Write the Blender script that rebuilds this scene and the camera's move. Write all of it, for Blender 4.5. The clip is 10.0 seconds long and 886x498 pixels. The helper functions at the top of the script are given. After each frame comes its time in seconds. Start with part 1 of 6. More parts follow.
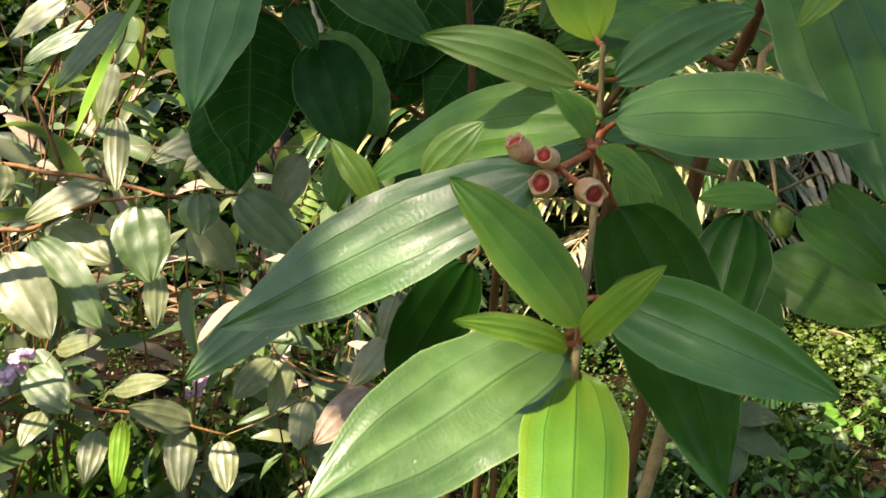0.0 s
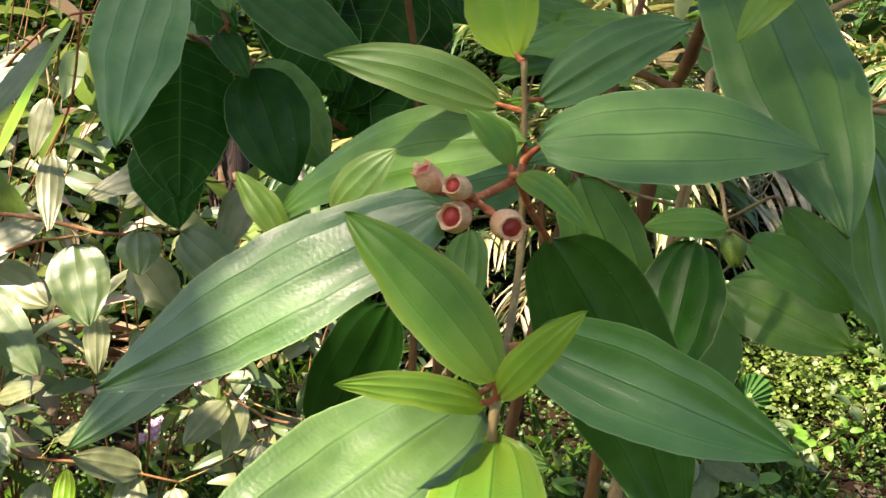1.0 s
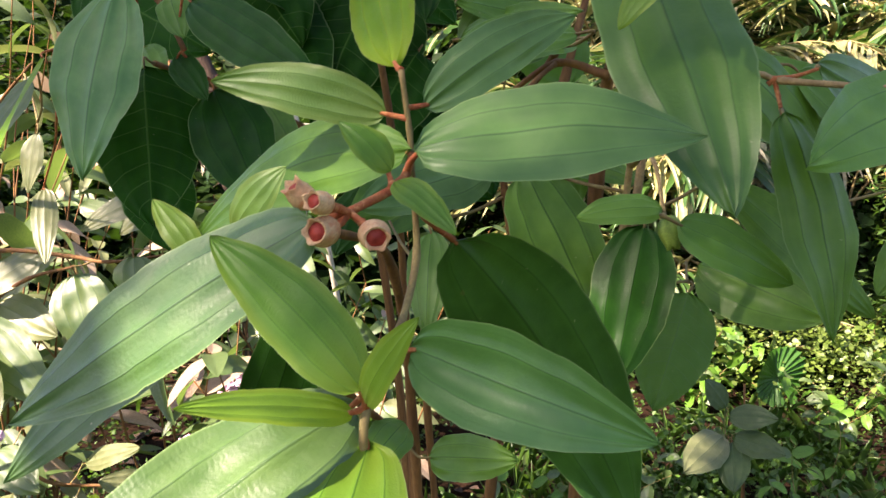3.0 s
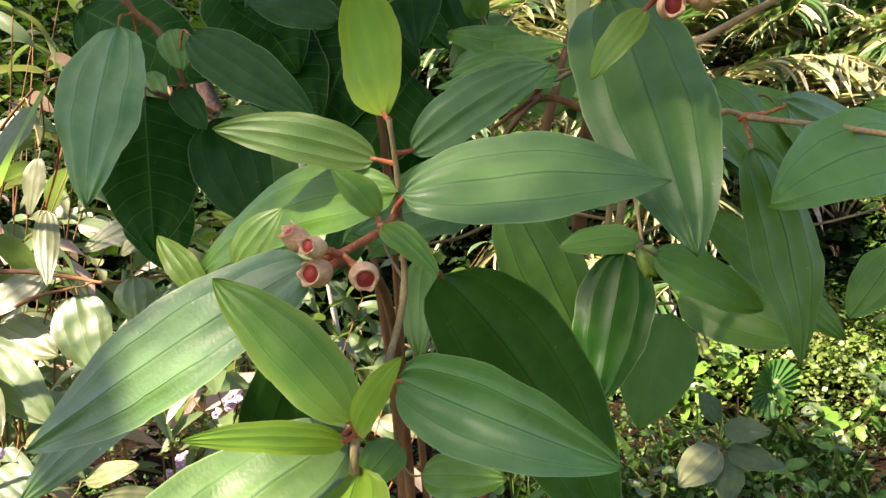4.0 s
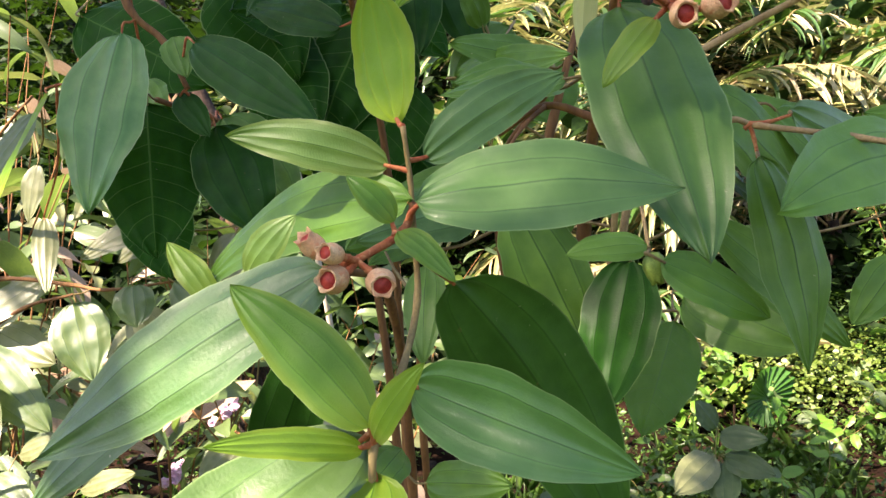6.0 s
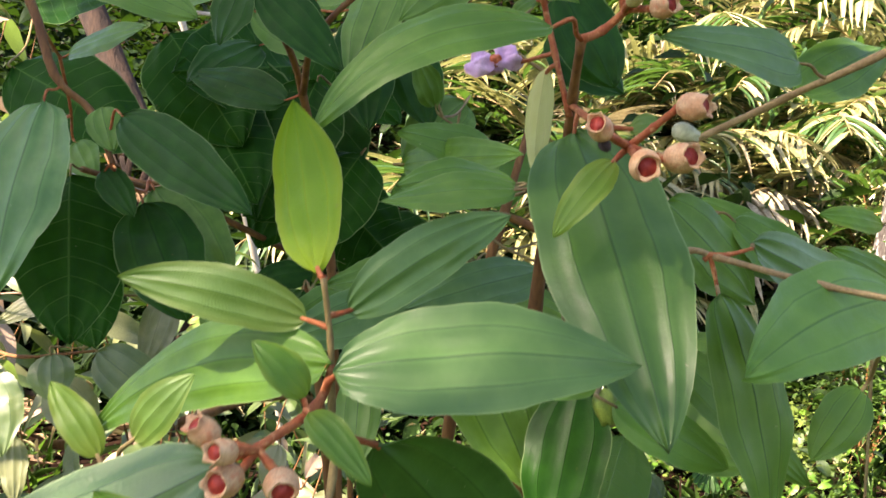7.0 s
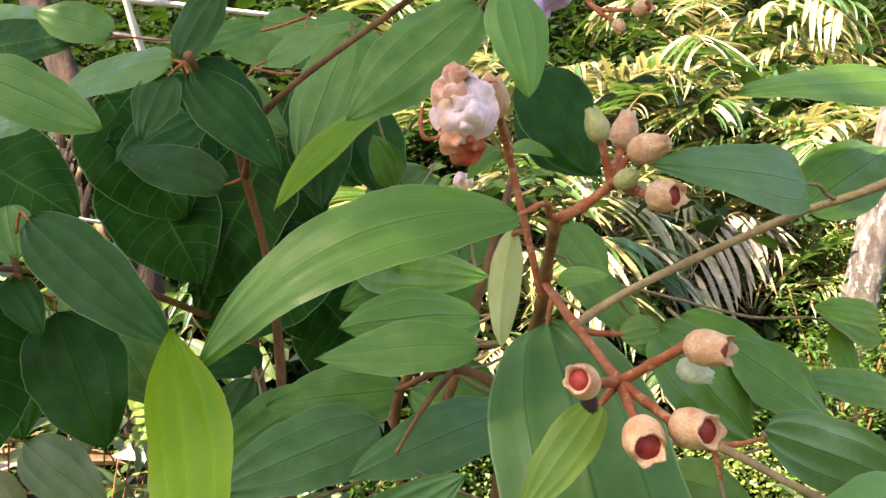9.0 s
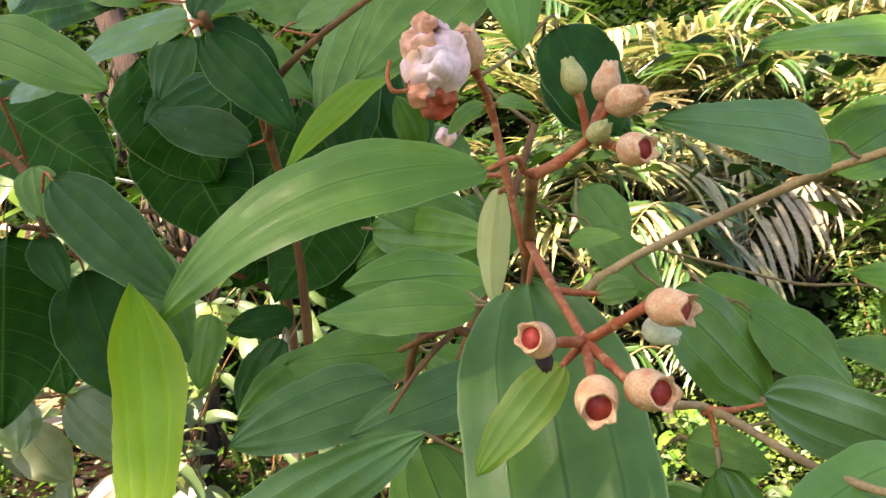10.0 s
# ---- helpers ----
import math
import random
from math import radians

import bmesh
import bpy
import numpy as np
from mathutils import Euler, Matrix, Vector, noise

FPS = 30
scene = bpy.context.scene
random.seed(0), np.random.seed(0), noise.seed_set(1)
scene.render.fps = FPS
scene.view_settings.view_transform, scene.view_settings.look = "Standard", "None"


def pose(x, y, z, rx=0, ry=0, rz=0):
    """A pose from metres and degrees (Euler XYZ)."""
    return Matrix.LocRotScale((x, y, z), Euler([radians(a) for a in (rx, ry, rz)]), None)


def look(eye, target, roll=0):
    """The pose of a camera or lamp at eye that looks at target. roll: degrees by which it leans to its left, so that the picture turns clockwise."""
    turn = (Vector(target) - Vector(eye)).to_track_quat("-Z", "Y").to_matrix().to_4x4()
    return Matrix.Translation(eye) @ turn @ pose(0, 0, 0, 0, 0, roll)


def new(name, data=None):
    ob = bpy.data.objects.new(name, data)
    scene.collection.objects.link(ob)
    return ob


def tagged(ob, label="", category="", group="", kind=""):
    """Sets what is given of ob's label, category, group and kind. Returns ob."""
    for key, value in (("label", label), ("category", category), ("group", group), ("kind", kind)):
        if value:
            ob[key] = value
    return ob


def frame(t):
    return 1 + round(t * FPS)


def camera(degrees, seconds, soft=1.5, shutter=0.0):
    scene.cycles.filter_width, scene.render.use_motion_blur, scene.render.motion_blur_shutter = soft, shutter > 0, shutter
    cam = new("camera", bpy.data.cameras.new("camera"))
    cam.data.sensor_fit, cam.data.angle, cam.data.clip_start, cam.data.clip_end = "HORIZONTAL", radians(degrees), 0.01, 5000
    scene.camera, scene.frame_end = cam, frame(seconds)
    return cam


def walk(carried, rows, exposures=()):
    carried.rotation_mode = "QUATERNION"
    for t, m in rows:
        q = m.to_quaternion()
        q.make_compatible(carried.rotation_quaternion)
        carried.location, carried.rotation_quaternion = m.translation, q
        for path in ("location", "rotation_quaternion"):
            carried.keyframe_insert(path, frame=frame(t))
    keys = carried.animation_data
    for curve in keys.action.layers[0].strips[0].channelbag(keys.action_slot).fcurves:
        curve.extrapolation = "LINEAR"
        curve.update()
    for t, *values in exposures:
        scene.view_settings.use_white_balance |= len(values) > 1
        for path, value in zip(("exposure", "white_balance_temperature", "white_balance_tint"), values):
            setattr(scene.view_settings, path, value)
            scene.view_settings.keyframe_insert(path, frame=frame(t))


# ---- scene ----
cam = camera(58.2, 10.0, shutter=0.3)
PATH = [
    (0, (0.067, 0.027, 1.002), (-0.03, 1.992, 0.645), 5.4),
    (0.5, (0.066, 0.048, 1.009), (0.036, 2.027, 0.716), 5.7),
    (1, (0.084, 0.058, 1.002), (0.055, 2.038, 0.724), 4.3),
    (1.5, (0.101, 0.069, 1.001), (0.065, 2.049, 0.717), 2.5),
    (2, (0.106, 0.063, 1.002), (0.026, 2.046, 0.754), 3.0),
    (2.5, (0.114, 0.07, 1.001), (0.007, 2.044, 0.703), 0.4),
    (3, (0.127, 0.057, 1.007), (0.022, 2.033, 0.72), -0.7),
    (3.2, (0.131, 0.055, 1.012), (0.031, 2.032, 0.732), -1.6),
    (4.5, (0.133, 0.033, 1.018), (0.036, 2.015, 0.767), -0.7),
    (5, (0.138, 0.034, 1.017), (0.048, 2.014, 0.749), -2.0),
    (5.2, (0.136, 0.031, 1.014), (0.043, 2.013, 0.77), -1.6),
    (6.3, (0.124, 0.045, 1.023), (0.063, 2.03, 0.791), -0.1),
    (6.5, (0.125, 0.051, 1.029), (0.089, 2.04, 0.823), 0.8),
    (7, (0.132, 0.077, 1.052), (0.166, 2.073, 0.92), 1.6),
    (7.5, (0.133, 0.101, 1.074), (0.216, 2.097, 0.984), 2.5),
    (8, (0.132, 0.122, 1.09), (0.235, 2.118, 1.018), 3.0),
    (8.5, (0.139, 0.132, 1.107), (0.247, 2.128, 1.043), 1.6),
    (9, (0.142, 0.145, 1.112), (0.24, 2.14, 1.013), 1.6),
    (9.5, (0.15, 0.145, 1.109), (0.22, 2.139, 0.977), 2.8),
    (10, (0.165, 0.149, 1.11), (0.13, 2.139, 0.92), 1.6),
]
walk(cam, [(t, look(eye, target, roll)) for t, eye, target, roll in PATH],
     [(0, 1.88, 7000, 17), (0.7, 2.2, 7000, 21), (2.5, 2.24, 6950, 26), (5, 2.5, 6900, 27), (6.4, 2.55, 6950, 27), (7, 2.6, 7050, 27), (7.5, 2.75, 7150, 27), (8, 2.8, 7250, 27), (10, 2.84, 7300, 26)])

# sky, sun and exposure
SUN = Vector((-0.52, -0.36, 0.78)).normalized()
world = bpy.data.worlds.new("sky")
scene.world = world
world.use_nodes = True
wn = world.node_tree
sky = wn.nodes.new("ShaderNodeTexSky")
sky.sky_type, sky.sun_disc = "NISHITA", False
sky.sun_elevation = math.asin(SUN.z)
sky.sun_rotation = math.atan2(SUN.x, SUN.y)
wn.links.new(sky.outputs[0], wn.nodes["Background"].inputs[0])
wn.nodes["Background"].inputs[1].default_value = 0.066
sun_data = bpy.data.lights.new("sun", "SUN")
sun_data.energy, sun_data.angle, sun_data.color = 5.0, radians(0.53), (1.0, 0.91, 0.75)
sun = new("sun", sun_data)
sun.matrix_basis = look(SUN * 20, (0, 0, 0))


# ---- materials ----
class Net:
    """A small node-tree writer."""

    def __init__(self, name):
        self.m = bpy.data.materials.new(name)
        self.m.use_nodes = True
        self.t = self.m.node_tree
        self.b = self.t.nodes["Principled BSDF"]
        self.out = self.t.nodes["Material Output"]

    def put(self, socket, value):
        if isinstance(value, bpy.types.NodeSocket):
            self.t.links.new(value, socket)
        elif isinstance(value, tuple) and len(value) == 3 and socket.type == "RGBA":
            socket.default_value = (*value, 1)
        else:
            socket.default_value = value

    def math(self, op, a, b=0.0, c=0.0):
        n = self.t.nodes.new("ShaderNodeMath")
        n.operation = op
        for s, v in zip(n.inputs, (a, b, c)):
            self.put(s, v)
        return n.outputs[0]

    def step(self, v, lo, hi, a=0.0, b=1.0):
        n = self.t.nodes.new("ShaderNodeMapRange")
        n.interpolation_type = "SMOOTHSTEP"
        for s, x in zip(n.inputs, (v, lo, hi, a, b)):
            self.put(s, x)
        return n.outputs[0]

    def mix(self, f, a, b, kind="MIX"):
        n = self.t.nodes.new("ShaderNodeMix")
        n.data_type, n.blend_type = "RGBA", kind
        self.put(n.inputs[0], f), self.put(n.inputs[6], a), self.put(n.inputs[7], b)
        return n.outputs[2]

    def noise(self, where, scale, detail=3.0, rough=0.55):
        n = self.t.nodes.new("ShaderNodeTexNoise")
        self.put(n.inputs["Vector"], where)
        n.inputs["Scale"].default_value, n.inputs["Detail"].default_value, n.inputs["Roughness"].default_value = scale, detail, rough
        return n.outputs[0]

    def coord(self, kind="Object"):
        return self.t.nodes.new("ShaderNodeTexCoord").outputs[kind]

    def scaled(self, where, s):
        n = self.t.nodes.new("ShaderNodeMapping")
        self.put(n.inputs[0], where)
        n.inputs["Scale"].default_value = s
        return n.outputs[0]

    def bump(self, height, strength, distance):
        n = self.t.nodes.new("ShaderNodeBump")
        self.put(n.inputs["Height"], height)
        n.inputs["Strength"].default_value, n.inputs["Distance"].default_value = strength, distance
        self.put(self.b.inputs["Normal"], n.outputs[0])
        return n.outputs[0]

    def per_object(self):
        return self.t.nodes.new("ShaderNodeObjectInfo").outputs["Random"]

    def per_island(self):
        return self.t.nodes.new("ShaderNodeNewGeometry").outputs["Random Per Island"]


def leaf_material(name, dark, light, vein, glow, through_share=0.28, pinnate=False, rough=0.42, wrinkle=0.24, rim=(0.20, 0.30, 0.10), random_by="object", gloss=0.45, holes=0.0, quilt=0.15, flush=None, rungs=58.0, lat_wide=1.0):
    """A leaf: two greens mottled, main veins along it with painted highlights beside them, fine cross wrinkles, pale
    hairy margin, and light passing through.
    """
    n = Net(name)
    uv = n.coord("UV")
    sep = n.t.nodes.new("ShaderNodeSeparateXYZ")
    n.put(sep.inputs[0], uv)
    u, v = sep.outputs[0], sep.outputs[1]
    a = n.math("MULTIPLY", n.math("ABSOLUTE", n.math("SUBTRACT", u, 0.5)), 2.0)
    place = n.coord("Object")
    r = n.per_object() if random_by == "object" else n.per_island()
    mott = n.step(n.noise(place, 55, 4), 0.35, 0.7)
    col = n.mix(mott, dark, light)
    col = n.mix(n.math("MULTIPLY", r, 0.45), col, light)
    if flush:
        warm = n.math("MAXIMUM", n.step(a, 0.62, 1.0), n.step(v, 0.40, 0.0))
        col = n.mix(n.math("MULTIPLY", warm, 0.6), col, flush)
    mid = n.step(a, 0.008, 0.032, 1.0, 0.0)
    # Paler band beside the veins paints the highlight on their raised edges.
    flank_glint = n.step(a, 0.03, 0.13, 1.0, 0.0)
    if pinnate:
        k = n.math("FRACT", n.math("MULTIPLY", n.math("SUBTRACT", v, n.math("MULTIPLY", n.math("POWER", a, 1.4), 0.13)), 9.0))
        side = n.step(n.math("ABSOLUTE", n.math("SUBTRACT", k, 0.5)), 0.010, 0.040, 1.0, 0.0)
        lines = n.math("MAXIMUM", mid, n.math("MULTIPLY", side, 0.9))
    else:
        lat = n.step(n.math("ABSOLUTE", n.math("SUBTRACT", a, 0.56)), 0.004 * lat_wide, 0.026 * lat_wide, 1.0, 0.0)
        flank_glint = n.math("MAXIMUM", flank_glint, n.step(n.math("ABSOLUTE", n.math("SUBTRACT", a, 0.56)), 0.02, 0.11, 1.0, 0.0))
        out = n.step(n.math("ABSOLUTE", n.math("SUBTRACT", a, 0.86)), 0.01, 0.04, 1.0, 0.0)
        lines = n.math("MAXIMUM", mid, n.math("MAXIMUM", n.math("MULTIPLY", lat, 0.75), n.math("MULTIPLY", out, 0.08)))
    col = n.mix(n.math("MULTIPLY", flank_glint, 0.2), col, tuple(min(1.0, c * 1.5) for c in light))
    col = n.mix(n.math("MULTIPLY", lines, 0.7 if pinnate else n.step(r, 0.0, 1.0, 0.5, 0.85)), col, vein)
    edge = n.step(a, 0.962, 0.995)
    col = n.mix(n.math("MULTIPLY", edge, 0.6), col, rim)
    specks = n.math("MULTIPLY", n.step(n.noise(place, 330, 2), 0.72, 0.76), n.step(n.noise(place, 24, 2), 0.5, 0.62))
    col = n.mix(n.math("MULTIPLY", specks, 0.55), col, (0.42, 0.42, 0.24))
    blot = n.step(n.noise(n.scaled(place, (1, 1, 1)), 130, 2), 0.72, 0.78)
    col = n.mix(n.math("MULTIPLY", blot, 0.35), col, (0.16, 0.12, 0.04))
    n.put(n.b.inputs["Base Color"], col)
    n.put(n.b.inputs["Roughness"], n.step(n.noise(place, 160, 2), 0.2, 0.8, rough - 0.07, rough + 0.12))
    n.b.inputs["Sheen Weight"].default_value = 0.01
    n.b.inputs["Specular IOR Level"].default_value = gloss
    slant = n.t.nodes.new("ShaderNodeCombineXYZ")
    n.put(slant.inputs[0], n.math("MULTIPLY", u, 5.0))
    n.put(slant.inputs[1], n.math("MULTIPLY", v, 9.0))
    n.put(slant.inputs[2], n.math("MULTIPLY", r, 40.0))
    drift = n.noise(slant.outputs[0], 1.0, 3, 0.6)
    rung = n.math("SUBTRACT", n.math("MULTIPLY", n.math("SUBTRACT", v, n.math("MULTIPLY", n.math("PINGPONG", a, 0.28), 0.05)), rungs), n.math("MULTIPLY", drift, -1.5))
    ladder = n.math("MULTIPLY", n.math("ADD", n.math("SINE", n.math("MULTIPLY", rung, math.tau)), 1.0), n.step(n.noise(slant.outputs[0], 0.6, 2), 0.35, 0.7, 0.0, 0.14))
    pebble = n.noise(place, 620, 3, 0.65)
    h = n.math("ADD", n.math("MULTIPLY", ladder, quilt), n.math("MULTIPLY", pebble, 0.45))
    h = n.math("SUBTRACT", h, n.math("MULTIPLY", lines, 0.9))
    nor = n.bump(h, wrinkle, 0.0012)
    tr = n.t.nodes.new("ShaderNodeBsdfTranslucent")
    n.put(tr.inputs[0], n.mix(n.math("MULTIPLY", lines, 0.5), glow, vein))
    n.put(tr.inputs[1], nor)
    mx = n.t.nodes.new("ShaderNodeMixShader")
    mx.inputs[0].default_value = through_share
    n.t.links.new(n.b.outputs[0], mx.inputs[1]), n.t.links.new(tr.outputs[0], mx.inputs[2])
    if holes:
        clear, eaten = n.t.nodes.new("ShaderNodeBsdfTransparent"), n.t.nodes.new("ShaderNodeMixShader")
        n.put(eaten.inputs[0], n.step(n.noise(place, 60, 1.5, 0.4), holes, holes + 0.008))
        n.t.links.new(mx.outputs[0], eaten.inputs[1]), n.t.links.new(clear.outputs[0], eaten.inputs[2])
        mx = eaten
    n.t.links.new(mx.outputs[0], n.out.inputs[0])
    return n.m


def rough_material(name, dark, light, scale=40.0, rough=0.8, relief=0.5, depth=0.002, stretch=(1, 1, 1), spots=None, gloss=0.5):
    """Bark, soil, stalks: two tones at two scales with relief."""
    n = Net(name)
    p = n.scaled(n.coord("Object"), stretch)
    big, fine = n.noise(p, scale, 5, 0.6), n.noise(p, scale * 7, 4, 0.6)
    col = n.mix(n.step(big, 0.35, 0.65), dark, light)
    col = n.mix(n.step(fine, 0.3, 0.75, 0.0, 0.5), col, tuple(c * 0.45 for c in dark))
    if spots:
        col = n.mix(n.step(n.noise(p, scale * 1.7, 3), 0.56, 0.66), col, spots)
    n.put(n.b.inputs["Base Color"], col)
    n.b.inputs["Roughness"].default_value = rough
    n.b.inputs["Specular IOR Level"].default_value = gloss
    n.bump(n.math("ADD", big, n.math("MULTIPLY", fine, 0.5)), relief, depth)
    return n.m


MATURE = leaf_material("mature leaf", (0.055, 0.142, 0.012), (0.094, 0.205, 0.023), (0.013, 0.056, 0.005), (0.09, 0.26, 0.02), 0.08, rough=0.38, wrinkle=0.18, gloss=0.28, holes=0.80)
GLOSSY = leaf_material("mature front leaf", (0.056, 0.138, 0.027), (0.092, 0.192, 0.044), (0.013, 0.054, 0.009), (0.09, 0.28, 0.02), 0.08, rough=0.36, wrinkle=0.16, gloss=0.38, holes=0.82)
TEAL = leaf_material("blue-green glossy leaf", (0.046, 0.148, 0.024), (0.080, 0.204, 0.040), (0.012, 0.058, 0.008), (0.05, 0.20, 0.02), 0.08, rough=0.36, wrinkle=0.2, gloss=0.4)
SOFT = leaf_material("pale young leaf", (0.082, 0.172, 0.028), (0.124, 0.224, 0.048), (0.048, 0.122, 0.016), (0.24, 0.42, 0.04), 0.3, rough=0.42, wrinkle=0.3, gloss=0.4, quilt=0.3, flush=(0.150, 0.215, 0.035))
SHEEN = leaf_material("mature glossy leaf", (0.034, 0.092, 0.017), (0.062, 0.138, 0.032), (0.010, 0.044, 0.007), (0.10, 0.34, 0.025), 0.12, rough=0.40, wrinkle=0.32, gloss=0.6, quilt=0.3)
FOREST = leaf_material("dark forest green leaf", (0.022, 0.086, 0.008), (0.037, 0.120, 0.014), (0.009, 0.044, 0.004), (0.06, 0.22, 0.02), 0.08, rough=0.38, wrinkle=0.18, gloss=0.3)
# Darker copy of GLOSSY: the hanging leaf's shade is put into its colour.
GLOSSY_SHADED = leaf_material("front leaf with shade in colour", (0.042, 0.114, 0.015), (0.070, 0.158, 0.026), (0.012, 0.050, 0.006), (0.08, 0.26, 0.02), 0.08, rough=0.37, wrinkle=0.18, gloss=0.36, holes=0.82)
WAXY = leaf_material("pale waxy leaf", (0.044, 0.098, 0.018), (0.076, 0.142, 0.034), (0.022, 0.062, 0.012), (0.14, 0.34, 0.04), 0.12, rough=0.36, wrinkle=0.30, gloss=0.85, quilt=0.3)
YOUNG = leaf_material("young leaf", (0.100, 0.205, 0.014), (0.145, 0.265, 0.022), (0.075, 0.160, 0.014), (0.31, 0.50, 0.02), 0.3, rough=0.45, wrinkle=0.22, quilt=0.14, flush=(0.210, 0.265, 0.016))
MID = leaf_material("half-grown leaf", (0.049, 0.138, 0.010), (0.078, 0.188, 0.016), (0.024, 0.088, 0.008), (0.18, 0.38, 0.02), 0.18, rough=0.42, wrinkle=0.28, gloss=0.3, quilt=0.3, flush=(0.145, 0.218, 0.010))
LIME = leaf_material("lime leaf", (0.090, 0.215, 0.008), (0.130, 0.272, 0.012), (0.200, 0.300, 0.008), (0.31, 0.52, 0.015), 0.34, rough=0.46, wrinkle=0.22, quilt=0.12, flush=(0.225, 0.300, 0.008), lat_wide=2.4, rim=(0.24, 0.34, 0.12), gloss=0.2)
DARK = leaf_material("dark ribbed leaf", (0.005, 0.040, 0.0015), (0.010, 0.062, 0.003), (0.055, 0.140, 0.022), (0.05, 0.22, 0.01), 0.08, pinnate=True, rough=0.45, wrinkle=0.45, gloss=0.07, holes=0.75)
# Own deep green, darkened further to stand for shade among the leaves.
DEEP_SHADED = leaf_material("deep green leaf with shade in colour", (0.008, 0.046, 0.003), (0.016, 0.074, 0.006), (0.004, 0.026, 0.002), (0.04, 0.18, 0.02), 0.05, rough=0.40, gloss=0.12, holes=0.77)
RIB = leaf_material("ribbed green leaf", (0.056, 0.148, 0.027), (0.098, 0.203, 0.045), (0.115, 0.240, 0.060), (0.18, 0.44, 0.03), 0.40, pinnate=True, rough=0.45, wrinkle=0.4, gloss=0.3)
OLIVE = leaf_material("dull olive leaf", (0.038, 0.072, 0.016), (0.066, 0.104, 0.028), (0.026, 0.056, 0.012), (0.12, 0.24, 0.03), 0.15, rough=0.45, gloss=0.4)
# Pale undersides; on the bushes, sunlight is also put into this colour.
PALE = leaf_material("pale underside and sunlit leaf", (0.108, 0.130, 0.044), (0.198, 0.214, 0.090), (0.060, 0.092, 0.030), (0.26, 0.33, 0.07), 0.25, rough=0.45, gloss=0.8)
WAN = leaf_material("wilting leaf", (0.64, 0.66, 0.24), (0.74, 0.76, 0.36), (0.48, 0.50, 0.16), (0.66, 0.68, 0.22), 0.45, rough=0.5, gloss=0.3, rim=(0.40, 0.24, 0.10))
FRESH = leaf_material("fresh green leaf", (0.078, 0.200, 0.026), (0.118, 0.262, 0.042), (0.038, 0.120, 0.014), (0.20, 0.46, 0.03), 0.28, rough=0.43, wrinkle=0.22, gloss=0.42)
DRY = leaf_material("dry fallen leaf", (0.26, 0.175, 0.115), (0.46, 0.35, 0.25), (0.20, 0.13, 0.08), (0.40, 0.28, 0.18), 0.2, rough=0.6, gloss=0.2)
FAR = leaf_material("bush leaf", (0.034, 0.087, 0.018), (0.104, 0.148, 0.045), (0.028, 0.075, 0.020), (0.22, 0.36, 0.06), 0.25, rough=0.42, gloss=0.7)
HERB = leaf_material("herb leaf", (0.020, 0.062, 0.008), (0.068, 0.130, 0.021), (0.030, 0.078, 0.014), (0.18, 0.38, 0.035), 0.26, rough=0.42, random_by="island", gloss=0.35)
LUSH = leaf_material("lush herb leaf", (0.066, 0.118, 0.014), (0.150, 0.208, 0.038), (0.075, 0.135, 0.022), (0.27, 0.42, 0.05), 0.28, rough=0.42, random_by="island", gloss=0.45)
HUSK = leaf_material("dry husk", (0.090, 0.055, 0.028), (0.22, 0.145, 0.080), (0.08, 0.045, 0.024), (0.2, 0.14, 0.07), 0.08, rough=0.7, random_by="island", gloss=0.2)
# Near-black leaf: the shade in gaps is put into this colour.
WOODS = leaf_material("wood leaf darkened as shade", (0.003, 0.010, 0.002), (0.013, 0.032, 0.006), (0.010, 0.030, 0.006), (0.06, 0.15, 0.012), 0.14, rough=0.5, random_by="island", gloss=0.08)
STRAW = leaf_material("dry blade", (0.22, 0.18, 0.08), (0.42, 0.36, 0.18), (0.20, 0.16, 0.07), (0.40, 0.34, 0.16), 0.2, rough=0.6, random_by="island")
FROND = leaf_material("palm leaflet", (0.165, 0.172, 0.036), (0.455, 0.405, 0.180), (0.14, 0.18, 0.05), (0.40, 0.42, 0.14), 0.22, rough=0.36, gloss=1.0)
FROND_GREEN = leaf_material("green palm leaflet", (0.012, 0.048, 0.007), (0.046, 0.115, 0.018), (0.03, 0.07, 0.015), (0.12, 0.28, 0.03), 0.2, rough=0.34, gloss=0.9)
FROND_DRY = leaf_material("dry palm leaflet", (0.22, 0.175, 0.095), (0.46, 0.41, 0.27), (0.22, 0.16, 0.08), (0.40, 0.34, 0.18), 0.2, rough=0.55)
STALK = rough_material("tan green stalk", (0.20, 0.125, 0.038), (0.27, 0.215, 0.070), 120, 0.7, 0.4, 0.0005, (1, 1, 0.3))
RED = rough_material("reddish stalk", (0.34, 0.072, 0.016), (0.44, 0.150, 0.042), 200, 0.75, 0.7, 0.0008, spots=(0.48, 0.21, 0.075))
WOOD = rough_material("brown shrub wood", (0.130, 0.052, 0.010), (0.24, 0.112, 0.026), 70, 0.8, 0.6, 0.001, (1, 1, 0.15))
TAN = rough_material("tan twig", (0.28, 0.185, 0.070), (0.41, 0.290, 0.120), 90, 0.8, 0.5, 0.001)
CUP = rough_material("peach fruit skin", (0.59, 0.310, 0.135), (0.72, 0.475, 0.240), 230, 0.62, 0.7, 0.0008, spots=(0.55, 0.230, 0.095))
CUP_GREEN = rough_material("green bud skin", (0.30, 0.33, 0.085), (0.46, 0.40, 0.15), 190, 0.62, 0.5, 0.0006)
BUD = rough_material("yellow-green bud skin", (0.17, 0.28, 0.03), (0.26, 0.37, 0.05), 150, 0.55, 0.3, 0.0005)
